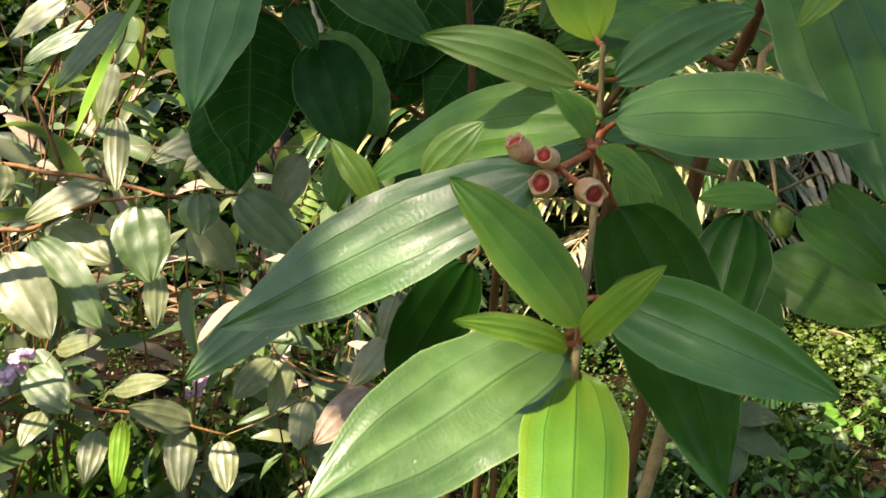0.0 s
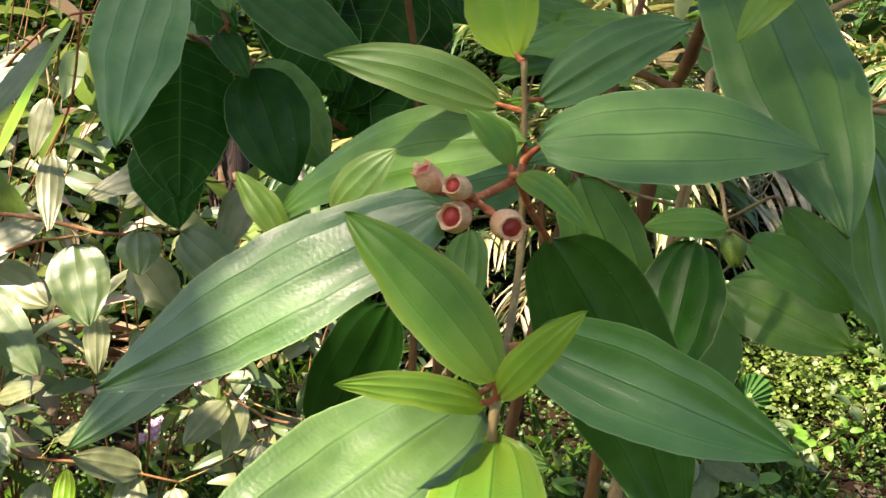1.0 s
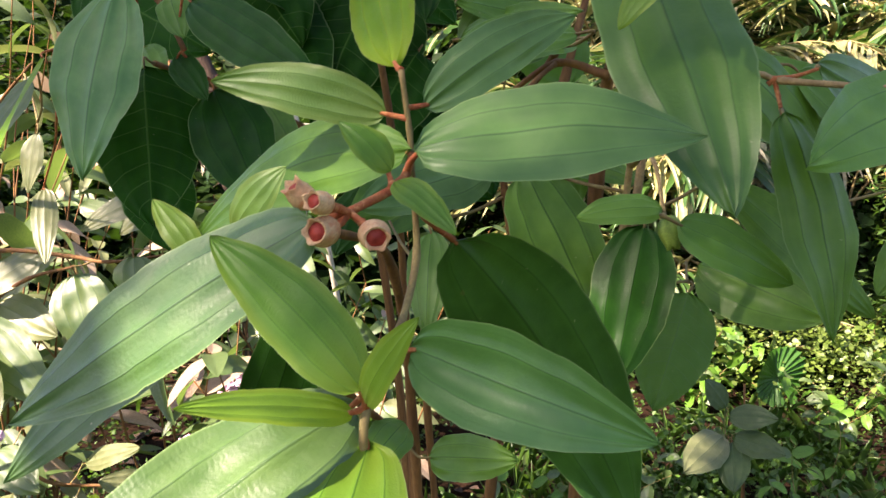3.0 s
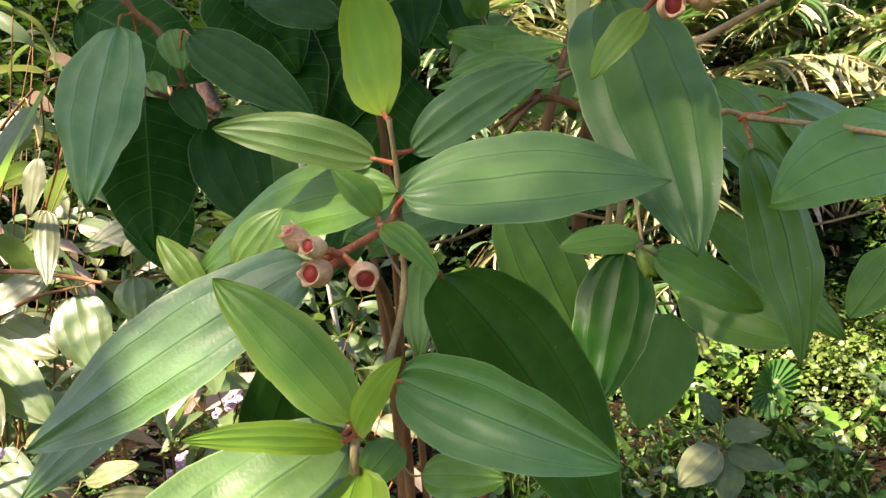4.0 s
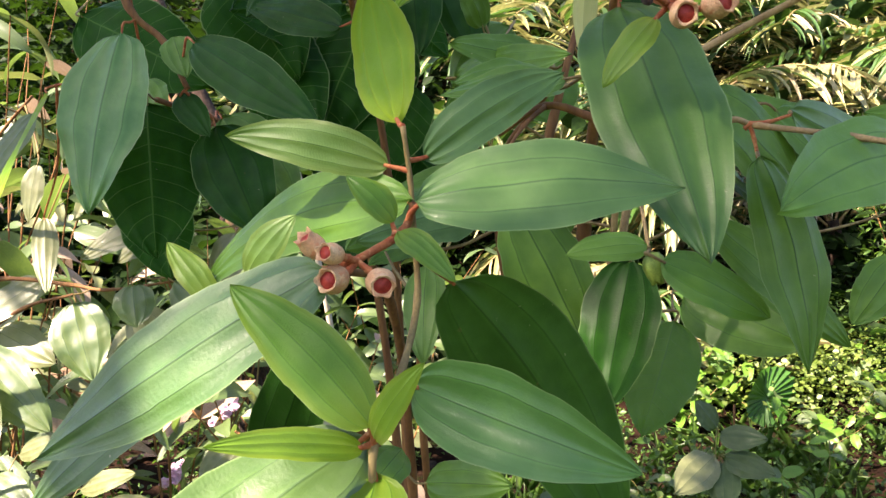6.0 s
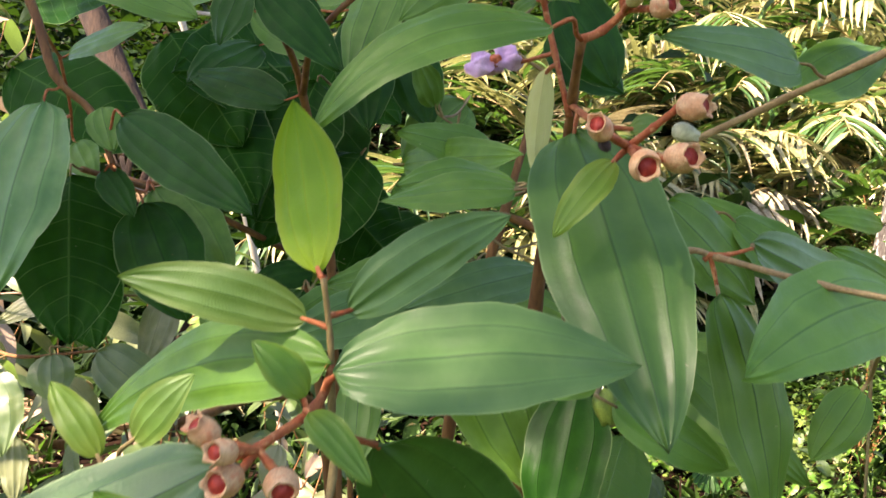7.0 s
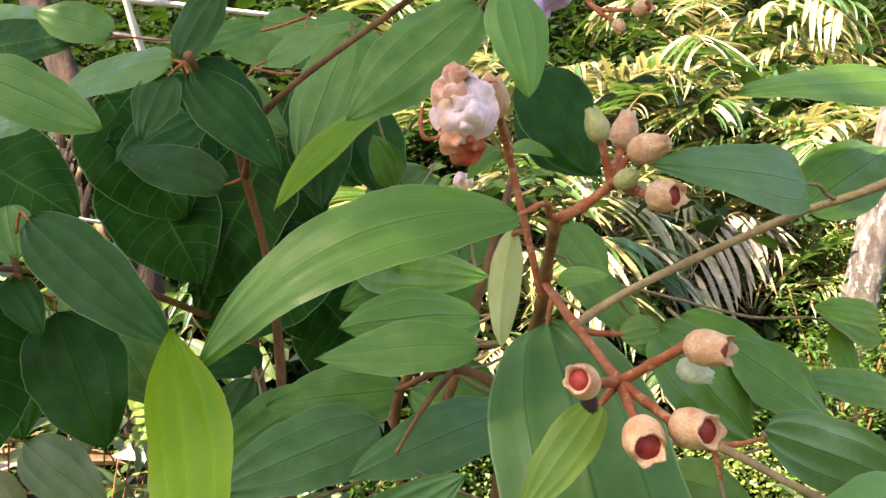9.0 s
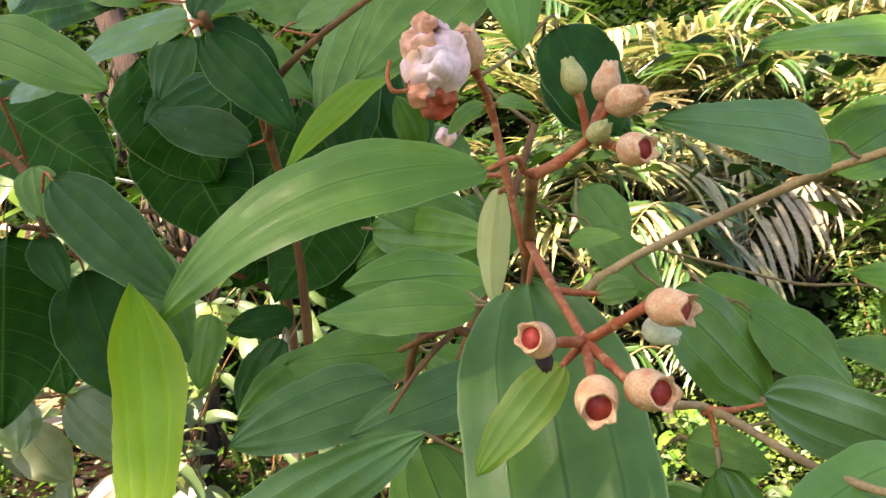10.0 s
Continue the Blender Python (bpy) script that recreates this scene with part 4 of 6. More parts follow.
low.leaf((0.0629, 0.3278, 0.9435), (0.0326, 0.3675, 0.8694), (0.0135, -0.0028, -0.0070), (-0.0011, -0.0026, -0.0010), DEEP_SHADED)
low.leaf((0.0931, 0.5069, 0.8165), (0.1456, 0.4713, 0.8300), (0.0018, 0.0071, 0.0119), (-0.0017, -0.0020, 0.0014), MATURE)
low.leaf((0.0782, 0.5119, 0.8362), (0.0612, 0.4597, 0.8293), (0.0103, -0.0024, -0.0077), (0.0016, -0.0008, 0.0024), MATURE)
low.leaf((0.0097, 0.8550, 0.9567), (-0.0211, 0.8278, 0.8882), (0.0215, -0.0065, -0.0071), (-0.0004, -0.0027, 0.0013), DEEP_SHADED)
low.leaf((0.0153, 0.8768, 0.9736), (-0.0416, 0.8547, 0.9629), (0.0054, -0.0069, -0.0142), (0.0007, -0.0025, 0.0015), DEEP_SHADED)
low.grow()

# branch on the right with the green bud
right = Sprig(shrub, [[(0.14, 0.58, -0.02, 0.006), (0.17, 0.56, 0.5, 0.005), (0.20, 0.52, 0.85, 0.004), (0.205, 0.49, 0.99, 0.0016), (0.209, 0.452, 0.993, 0.0011), (0.2105, 0.430, 0.968, 0.0009)],
                      [(0.205, 0.49, 0.99, 0.003), (0.225, 0.45, 1.02, 0.0022), (0.245, 0.424, 1.031, 0.0015), (0.259, 0.425, 1.0285, 0.0015), (0.283, 0.381, 1.022, 0.0014), (0.33, 0.38, 1.014, 0.0013)],
                      [(0.20, 0.52, 0.85, 0.003), (0.225, 0.54, 1.02, 0.0025), (0.237, 0.545, 1.060, 0.0023), (0.328, 0.532, 1.111, 0.0021), (0.362, 0.50, 1.130, 0.0021), (0.45, 0.47, 1.18, 0.002)]], TAN, "tan woody branch")
closed_bud(right.stem, (0.212, 0.424, 0.961), (0.1, -0.4, -0.9), 1.2, 9, BUD, "yellow-green unopened leaf bud")
right.leaf((0.1494, 0.5050, 0.9853), (0.1898, 0.4841, 0.8990), (0.0226, 0.0075, 0.0088), (0.0006, -0.0028, 0.0009), MATURE)
right.leaf((0.2110, 0.4794, 0.9574), (0.1905, 0.4425, 0.8824), (0.0203, -0.0054, -0.0029), (-0.0005, -0.0026, 0.0014), DEEP_SHADED)
right.leaf((0.2082, 0.4252, 0.9719), (0.1683, 0.4170, 0.9688), (0.0016, -0.0052, -0.0067), (0.0003, -0.0023, 0.0019), FRESH)
right.leaf((0.2101, 0.4019, 0.9673), (0.2613, 0.4067, 0.9396), (0.0047, 0.0064, 0.0098), (0.0009, -0.0026, 0.0012), FRESH)
right.leaf((0.2553, 0.4110, 1.0141), (0.2739, 0.3923, 0.9169), (0.0178, 0.0085, 0.0018), (0.0046, -0.0025, 0.0014), MATURE)
right.leaf((0.3292, 0.4019, 1.0148), (0.2380, 0.3371, 0.9945), (0.0096, -0.0084, -0.0163), (-0.0015, 0.0000, 0.0068), FRESH)
right.leaf((0.2540, 0.4779, 0.9784), (0.3291, 0.4728, 0.9090), (0.0093, 0.0059, 0.0097), (0.0007, -0.0027, 0.0010), MATURE)
right.leaf((0.3636, 0.4905, 0.9556), (0.3356, 0.4844, 0.9186), (0.0104, -0.0043, -0.0072), (-0.0006, -0.0028, 0.0009), MATURE)
right.leaf((0.2729, 0.4235, 1.0356), (0.3947, 0.5054, 0.9834), (0.0035, 0.0041, 0.0147), (0.0017, -0.0024, 0.0003), GLOSSY)
right.leaf((0.3283, 0.5076, 1.1286), (0.2429, 0.4719, 1.1334), (0.0020, -0.0068, -0.0154), (0.0011, -0.0025, 0.0012), GLOSSY, power=(0.22, 0.8))
right.leaf((0.3409, 0.5365, 1.1173), (0.4165, 0.5847, 1.1545), (-0.0118, 0.0067, 0.0152), (0.0007, -0.0024, 0.0016), MATURE)
right.leaf((0.4152, 0.5562, 1.1850), (0.2991, 0.5211, 1.1712), (0.0047, -0.0114, -0.0110), (0.0003, -0.0020, 0.0022), MATURE)
right.leaf((0.3081, 0.6150, 1.0517), (0.3809, 0.5887, 0.9977), (0.0137, 0.0076, 0.0147), (0.0000, -0.0027, 0.0014), MATURE)
right.leaf((0.5148, 0.7446, 1.0385), (0.4515, 0.7280, 1.0459), (0.0002, -0.0055, -0.0107), (0.0008, -0.0026, 0.0013), MID)
right.leaf((0.5213, 0.7214, 0.9818), (0.4114, 0.6777, 1.0022), (0.0005, -0.0070, -0.0123), (0.0012, -0.0024, 0.0014), MID)
right.leaf((0.3105, 0.6299, 0.9498), (0.3463, 0.5879, 0.9478), (0.0064, 0.0048, 0.0143), (-0.0020, -0.0017, 0.0015), MATURE)
right.leaf((0.2710, 0.5487, 1.0522), (0.3352, 0.5642, 0.9906), (0.0139, 0.0115, 0.0173), (0.0013, -0.0026, 0.0007), MATURE)
right.leaf((0.3207, 0.5700, 1.0421), (0.3795, 0.5677, 1.0011), (0.0102, 0.0097, 0.0140), (0.0008, -0.0026, 0.0013), MATURE)
right.leaf((0.2780, 0.6226, 0.9130), (0.3488, 0.5716, 0.8848), (0.0155, 0.0091, 0.0222), (-0.0010, -0.0023, 0.0016), MATURE)
right.leaf((0.2605, 0.5795, 0.9010), (0.2310, 0.5393, 0.8344), (0.0236, -0.0051, -0.0074), (-0.0001, -0.0026, 0.0016), RIB)
right.leaf((0.2782, 0.5560, 1.0447), (0.2594, 0.5570, 1.0465), (-0.0009, -0.0027, -0.0076), (-0.0001, -0.0028, 0.0010), MATURE)
right.leaf((0.2228, 0.5603, 1.0768), (0.2459, 0.5393, 1.0807), (0.0013, 0.0023, 0.0050), (-0.0019, -0.0019, 0.0014), MATURE)
right.twig("petiole", [(0.2540, 0.4275, 1.0270, 0.0012), (0.2565, 0.4262, 1.0292, 0.0014), (0.2640, 0.4240, 1.0300, 0.0010), (0.2735, 0.4220, 1.0332, 0.0008)], RED, "reddish leaf stalk")
right.twig("petiole", [(0.2562, 0.4265, 1.0288, 0.0013), (0.2580, 0.4255, 1.0220, 0.0010), (0.2605, 0.4250, 1.0110, 0.0009)], RED, "reddish leaf stalk")
right.grow()

# upper branch with the flower and two clusters of fruit
top = Sprig(shrub, [[(0.15, 0.60, -0.02, 0.006), (0.18, 0.58, 0.6, 0.005), (0.190, 0.51, 0.98, 0.0038), (0.192, 0.46, 1.05, 0.003), (0.188, 0.405, 1.082, 0.002), (0.187, 0.395, 1.092, 0.002), (0.185, 0.369, 1.110, 0.0017)],
                    [(0.191, 0.475, 1.035, 0.0024), (0.165, 0.487, 1.043, 0.0019), (0.140, 0.510, 1.028, 0.0012)], [(0.165, 0.487, 1.043, 0.0014), (0.152, 0.465, 1.032, 0.0011), (0.141, 0.447, 1.018, 0.0007)]], WOOD, "brown woody branch", stalk=RED)
top.twig("fruit_stalk", [(0.187, 0.398, 1.09, 0.0015), (0.191, 0.372, 1.081, 0.0013), (0.197, 0.341, 1.070, 0.0013)], RED, "hairy reddish fruit stalk")
top.twig("fruit_stalk", [(0.185, 0.369, 1.110, 0.0017), (0.193, 0.372, 1.114, 0.0016), (0.201, 0.368, 1.121, 0.0014)], RED, "hairy reddish fruit stalk")
top.twig("flower_stalk", [(0.1865, 0.397, 1.085, 0.0014), (0.1795, 0.396, 1.110, 0.0012), (0.1740, 0.394, 1.130, 0.0012), (0.168, 0.375, 1.140, 0.0014)], RED, "reddish flower stalk")
top.leaf((0.1865, 0.3878, 1.0786), (0.2020, 0.2993, 0.9804), (0.0248, 0.0003, 0.0036), (-0.0005, -0.0045, 0.0040), GLOSSY_SHADED)
top.leaf((0.1914, 0.3377, 1.0652), (0.1710, 0.3284, 1.0401), (0.0048, -0.0026, -0.0029), (-0.0005, -0.0026, 0.0014), YOUNG)
top.leaf((0.2035, 0.3660, 1.0778), (0.2150, 0.3660, 1.0800), (-0.0008, 0.0007, 0.0040), (0.0004, -0.0016, 0.0012), SOFT, power=(0.5, 0.6))
top.leaf((0.1727, 0.3552, 1.1112), (0.0927, 0.3385, 1.0720), (0.0054, -0.0064, -0.0083), (-0.0053, -0.0027, 0.0120), MATURE)
top.leaf((0.1782, 0.4097, 1.1057), (0.1797, 0.4415, 1.0608), (0.0056, -0.0016, -0.0009), (-0.0019, -0.0030, -0.0020), WAN, keel=0.4)
top.leaf((0.1753, 0.4024, 1.1323), (0.1886, 0.3957, 1.1296), (0.0011, 0.0012, 0.0024), (-0.0009, -0.0024, 0.0016), MID)
top.leaf((0.1731, 0.4024, 1.1318), (0.1613, 0.3962, 1.1219), (0.0026, -0.0017, -0.0021), (-0.0002, -0.0024, 0.0017), MID)
top.grow()
for node, at, axis, size, seed in (((0.197, 0.341, 1.070), (0.1830, 0.321, 1.0742), (-0.50, -0.85, 0.30), 0.78, 5), ((0.197, 0.341, 1.070), (0.1957, 0.315, 1.0628), (-0.06, -0.92, -0.14), 0.94, 6),
                                   ((0.197, 0.341, 1.070), (0.2068, 0.315, 1.0654), (0.40, -0.85, 0.10), 0.92, 7), ((0.197, 0.341, 1.070), (0.2127, 0.324, 1.0818), (0.72, -0.70, 0.0), 0.88, 8),
                                   ((0.201, 0.368, 1.121), (0.2075, 0.344, 1.117), (0.50, -0.85, 0.02), 0.80, 10)):
    fruit(top.stem, at, axis, size, seed)
    end = Vector(at) - Vector(axis).normalized() * 0.006 * size
    top.twig("fruit_stalk", [(*node, 0.0014), (*((Vector(node) + end) / 2), 0.0012), (*end, 0.0013)], RED)
for at, axis, size, seed, skin in (((0.1945, 0.365, 1.1365), (-0.35, 0, 1), 0.74, 11, CUP_GREEN), ((0.2055, 0.376, 1.1365), (0.1, -0.1, 1), 0.84, 12, CUP), ((0.2085, 0.362, 1.1305), (0.55, -0.7, 0.2), 0.92, 13, CUP),
                                   ((0.200, 0.352, 1.1215), (0.3, -0.8, 0.4), 0.6, 14, CUP_GREEN)):
    closed_bud(top.stem, at, axis, size, seed, skin)
    end = Vector(at) - Vector(axis).normalized() * 0.006 * size
    top.twig("fruit_stalk", [(0.200, 0.369, 1.120, 0.0013), (*((Vector((0.200, 0.369, 1.122)) + end) / 2), 0.0011), (*end, 0.0012)], RED)
closed_bud(top.stem, (0.1852, 0.323, 1.0690), (0.1, -0.9, -0.5), 0.42, 16, DEAD, "shrivelled dark brown bud")
closed_bud(top.stem, (0.2130, 0.333, 1.0745), (0.95, -0.1, -0.30), 0.66, 15, PALE_BUD, "pale greenish white bud")


def petal(parent, at, face, size, material, seed, label=""):
    """A crumpled petal: a round sheet folded by noise."""
    rnd = random.Random(seed)
    face = Vector(face).normalized()
    turn = face.to_track_quat("Z", "Y").to_matrix()
    verts, faces = [], []
    rings, sides = 7, 22
    for i in range(rings + 1):
        r = i / rings
        for k in range(sides):
            a = math.tau * k / sides
            p = Vector((math.cos(a) * r, math.sin(a) * r * 0.85, 0))
            z = 0.62 * noise.noise(p * 1.6 + Vector((seed * 3.1, 0, 0))) + 0.14 * noise.noise(p * 4.5 + Vector((0, seed * 1.7, 4))) - 0.45 * r * r
            p = p * (1 + 0.22 * noise.noise(Vector((math.cos(a) * 1.5, math.sin(a) * 1.5, seed)))) + Vector((0, 0, z))
            verts.append(Vector(at) + turn @ p * size)
    for i in range(rings):
        for k in range(sides):
            a, b = i * sides + k, i * sides + (k + 1) % sides
            faces.append((a, b, b + sides, a + sides))
    under(mesh_object("petal", verts, faces, material), parent, label)


def wilted(at, face, size, skin, seed):
    petal(top.stem, at, face, size, skin, seed, "crumpled wilted pink petal" if skin == PETAL else "faded peach petal edge" if skin == PEACH else "browned orange petal edge")


wilted((0.1575, 0.3595, 1.1395), (-0.1, -1, 0.1), 0.0098, PETAL, 1)
wilted((0.1605, 0.364, 1.1345), (0.5, -0.8, -0.3), 0.0066, PETAL, 2)
wilted((0.154, 0.363, 1.133), (-0.5, -0.7, -0.4), 0.0062, PETAL, 3)
wilted((0.156, 0.365, 1.1465), (-0.2, -0.7, 0.6), 0.0085, PETAL, 4)
wilted((0.1512, 0.362, 1.1450), (-0.6, -0.7, 0.4), 0.0060, PEACH, 5)
wilted((0.1592, 0.364, 1.1282), (0.2, -0.8, -0.4), 0.0062, SERE, 6)
wilted((0.162, 0.369, 1.143), (0.6, -0.6, 0.3), 0.0072, PETAL, 7)
wilted((0.1522, 0.361, 1.1305), (-0.6, -0.8, -0.1), 0.0044, PEACH, 8)
wilted((0.158, 0.36, 1.143), (0.3, -1, 0.5), 0.005, PETAL, 9)
wilted((0.1545, 0.3615, 1.1500), (-0.1, -0.9, 0.5), 0.0036, PEACH, 12)
wilted((0.156, 0.359, 1.1355), (-0.3, -1, -0.2), 0.0048, PETAL, 10)
wilted((0.1545, 0.367, 1.15), (-0.3, -0.4, 0.9), 0.006, PETAL, 11)
fruit(top.stem, (0.1655, 0.372, 1.1440), (-0.3, -0.5, 0.8), 1.0, 31)
top.twig("style", [(0.152, 0.364, 1.132, 0.0005), (0.147, 0.360, 1.131, 0.0006), (0.1455, 0.360, 1.135, 0.0006), (0.146, 0.361, 1.139, 0.0005)], RED)
petal(top.stem, (0.1605, 0.40, 1.122), (0, -1, 0.3), 0.0035, PETAL, 21, "small pink petal")
for at, face, size, seed in (((0.1495, 0.412, 1.1085), (-0.5, -1, 0.3), 0.0068, 61), ((0.1640, 0.412, 1.1115), (0.5, -1, 0.3), 0.0074, 62), ((0.1565, 0.416, 1.1065), (0, -0.9, -0.5), 0.0052, 63)):
    petal(top.stem, at, face, size, LILAC, seed, "lilac petal of the half-hidden flower")
petal(top.stem, (0.1570, 0.4080, 1.1095), (0, -1, 0.2), 0.0024, SERE, 64, "tan flower centre")
top.twig("flower_stalk", [(0.1795, 0.396, 1.110, 0.0010), (0.168, 0.414, 1.109, 0.0009), (0.1555, 0.415, 1.1075, 0.0010)], RED)

# middle branches behind
mid = Sprig(shrub, [[(0.09, 0.62, -0.02, 0.006), (0.11, 0.66, 0.5, 0.005), (0.15, 0.62, 0.9, 0.004), (0.18, 0.60, 1.04, 0.003), (0.21, 0.64, 1.14, 0.002)],
                    [(0.15, 0.62, 0.9, 0.003), (0.14, 0.60, 1.0, 0.0025), (0.17, 0.52, 1.055, 0.002)]], WOOD, "brown woody stem")
mid.leaf((0.1794, 0.5853, 1.2253), (0.1101, 0.5641, 1.1563), (0.0168, -0.0079, -0.0144), (-0.0003, -0.0028, 0.0012), MATURE)
mid.leaf((0.2277, 0.7005, 1.2105), (0.2709, 0.6943, 1.1385), (0.0254, 0.0089, 0.0145), (0.0006, -0.0029, 0.0006), DEEP_SHADED)
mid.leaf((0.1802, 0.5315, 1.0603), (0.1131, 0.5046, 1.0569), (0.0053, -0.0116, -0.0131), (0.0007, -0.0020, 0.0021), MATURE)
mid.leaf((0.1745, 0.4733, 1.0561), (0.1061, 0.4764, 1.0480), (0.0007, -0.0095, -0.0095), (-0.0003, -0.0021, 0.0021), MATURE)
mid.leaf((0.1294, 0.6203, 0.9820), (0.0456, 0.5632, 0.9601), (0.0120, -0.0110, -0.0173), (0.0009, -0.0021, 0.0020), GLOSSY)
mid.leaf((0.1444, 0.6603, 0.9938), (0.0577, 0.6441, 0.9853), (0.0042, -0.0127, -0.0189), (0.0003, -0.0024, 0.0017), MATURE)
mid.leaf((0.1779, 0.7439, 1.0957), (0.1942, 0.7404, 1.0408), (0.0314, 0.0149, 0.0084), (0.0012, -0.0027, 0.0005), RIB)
mid.leaf((0.2293, 0.7663, 1.1933), (0.2944, 0.7605, 1.1423), (0.0184, 0.0145, 0.0218), (0.0007, -0.0027, 0.0012), DEEP_SHADED)
mid.leaf((0.1312, 0.8907, 0.9783), (0.0253, 0.7625, 0.9149), (0.0166, -0.0064, -0.0148), (0.0011, -0.0019, 0.0020), MATURE)
mid.leaf((0.1804, 0.7389, 0.9979), (0.2031, 0.7349, 0.9389), (0.0242, 0.0069, 0.0089), (0.0007, -0.0029, 0.0005), MATURE)
mid.leaf((0.2489, 0.6906, 1.1030), (0.2735, 0.6576, 1.0675), (0.0152, 0.0026, 0.0081), (-0.0006, -0.0023, 0.0018), MATURE)
mid.leaf((0.1811, 0.6798, 1.0862), (0.1037, 0.6286, 1.0501), (0.0116, -0.0066, -0.0155), (0.0008, -0.0024, 0.0016), MATURE)
mid.leaf((0.2005, 0.5541, 1.0087), (0.1194, 0.4942, 0.9913), (0.0085, -0.0079, -0.0122), (0.0010, -0.0020, 0.0020), GLOSSY)
mid.leaf((0.1641, 0.8976, 1.1495), (0.1035, 0.8673, 1.0850), (0.0248, -0.0103, -0.0184), (-0.0001, -0.0027, 0.0014), MATURE)
mid.leaf((0.0810, 0.7226, 0.9742), (0.0221, 0.6637, 0.9424), (0.0152, -0.0069, -0.0154), (0.0010, -0.0021, 0.0019), MATURE)
mid.leaf((0.0960, 0.7755, 1.2467), (0.0644, 0.7317, 1.1424), (0.0249, -0.0076, -0.0043), (-0.0006, -0.0026, 0.0013), MATURE)
mid.leaf((0.1465, 0.6499, 1.1899), (0.0730, 0.5693, 1.1093), (0.0103, -0.0067, -0.0027), (-0.0085, 0.0044, 0.0033), LIME, YOUNG_LEAF)
mid.leaf((0.2165, 0.6379, 1.0181), (0.2344, 0.5954, 0.9871), (0.0144, 0.0017, 0.0060), (-0.0007, -0.0019, 0.0022), MATURE)
mid.leaf((0.2469, 0.6394, 1.0792), (0.2880, 0.6153, 1.0375), (0.0109, 0.0035, 0.0088), (-0.0002, -0.0027, 0.0013), MATURE)
mid.leaf((0.0926, 0.5667, 0.9444), (0.0915, 0.5273, 0.8851), (0.0140, -0.0025, 0.0014), (-0.0006, -0.0024, 0.0016), MATURE)
mid.leaf((0.1480, 0.6289, 1.0009), (0.2304, 0.5785, 0.9734), (0.0088, 0.0083, 0.0112), (-0.0006, -0.0021, 0.0020), MATURE)
mid.leaf((0.1115, 0.6446, 1.0740), (0.1861, 0.5478, 1.0779), (0.0030, 0.0029, 0.0145), (-0.0023, -0.0017, 0.0008), MATURE)
mid.leaf((0.1781, 0.6283, 1.0795), (0.1095, 0.5964, 1.0927), (0.0009, -0.0081, -0.0153), (0.0013, -0.0023, 0.0013), MATURE)
mid.leaf((0.1342, 0.7677, 1.1291), (0.1165, 0.7504, 1.1663), (-0.0111, -0.0040, -0.0072), (0.0013, -0.0026, -0.0006), MATURE)
mid.grow()

# second shrub: stems at the left
second = thing("shrub", (-0.05, 0.83, 0.0), "melastome shrub with dark green leaves on brown stems", "shrub")
stem_line = [(0.06, 0.84, -0.02, 0.006), (0.055, 0.82, 0.6, 0.0048), (0.045, 0.785, 0.986, 0.0036), (0.026, 0.729, 1.132, 0.0030), (0.02, 0.66, 1.17, 0.0026), (0.018, 0.604, 1.195, 0.0025)]
left = Sprig(second, [[(-0.70, 0.95, -0.02, 0.008), (-0.68, 0.88, 0.6, 0.007), (-0.50, 0.78, 1.18, 0.005), (-0.28, 0.68, 1.31, 0.0045), (-0.165, 0.652, 1.20, 0.0035), (-0.131, 0.639, 1.129, 0.0028), (-0.108, 0.643, 1.105, 0.0024), (-0.085, 0.625, 1.068, 0.0018)],
                      stem_line, [(-0.28, 0.68, 1.31, 0.0035), (-0.15, 0.56, 1.24, 0.002), (-0.076, 0.526, 1.175, 0.0013)], [(0.13, 0.655, 1.235, 0.0016), (0.165, 0.56, 1.240, 0.0014), (0.187, 0.458, 1.206, 0.0012)],
                      [(0.165, 0.56, 1.240, 0.0014), (0.20, 0.57, 1.242, 0.0013), (0.2293, 0.5685, 1.2365, 0.0013)], [(0.026, 0.729, 1.132, 0.003), (0.052, 0.654, 1.17, 0.0022), (0.13, 0.655, 1.235, 0.002), (0.22, 0.66, 1.30, 0.0015)]], WOOD, "brown woody stem", stalk=RED)
left.leaf((0.1771, 0.4405, 1.1937), (0.1857, 0.4309, 1.1533), (0.0112, 0.0017, 0.0020), (0.0003, -0.0029, 0.0007), FRESH)
left.leaf((-0.1322, 0.6270, 1.1093), (-0.1475, 0.5894, 0.9780), (0.0331, -0.0049, -0.0024), (-0.0010, -0.0076, 0.0023), TEAL)
left.leaf((-0.0985, 0.6384, 1.1070), (-0.0848, 0.6250, 1.0755), (0.0115, 0.0035, 0.0035), (0.0004, -0.0027, 0.0013), MATURE)
left.leaf((-0.0762, 0.6177, 1.0999), (0.0243, 0.5568, 1.0380), (0.0127, 0.0056, 0.0150), (-0.0006, -0.0025, 0.0015), DEEP_SHADED)
left.leaf((-0.0949, 0.6329, 1.0640), (-0.0679, 0.6193, 1.0323), (0.0089, 0.0040, 0.0058), (0.0003, -0.0026, 0.0014), DEEP_SHADED)
left.leaf((-0.0741, 0.6515, 1.0410), (-0.0397, 0.6431, 0.9581), (0.0277, 0.0078, 0.0107), (0.0006, -0.0029, 0.0005), DEEP_SHADED)
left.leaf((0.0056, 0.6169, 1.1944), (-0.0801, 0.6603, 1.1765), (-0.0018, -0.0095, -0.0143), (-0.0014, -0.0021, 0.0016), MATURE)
left.leaf((0.0041, 0.6166, 1.1862), (-0.0095, 0.6103, 1.1463), (0.0146, -0.0054, -0.0041), (-0.0008, -0.0028, 0.0007), DEEP_SHADED)
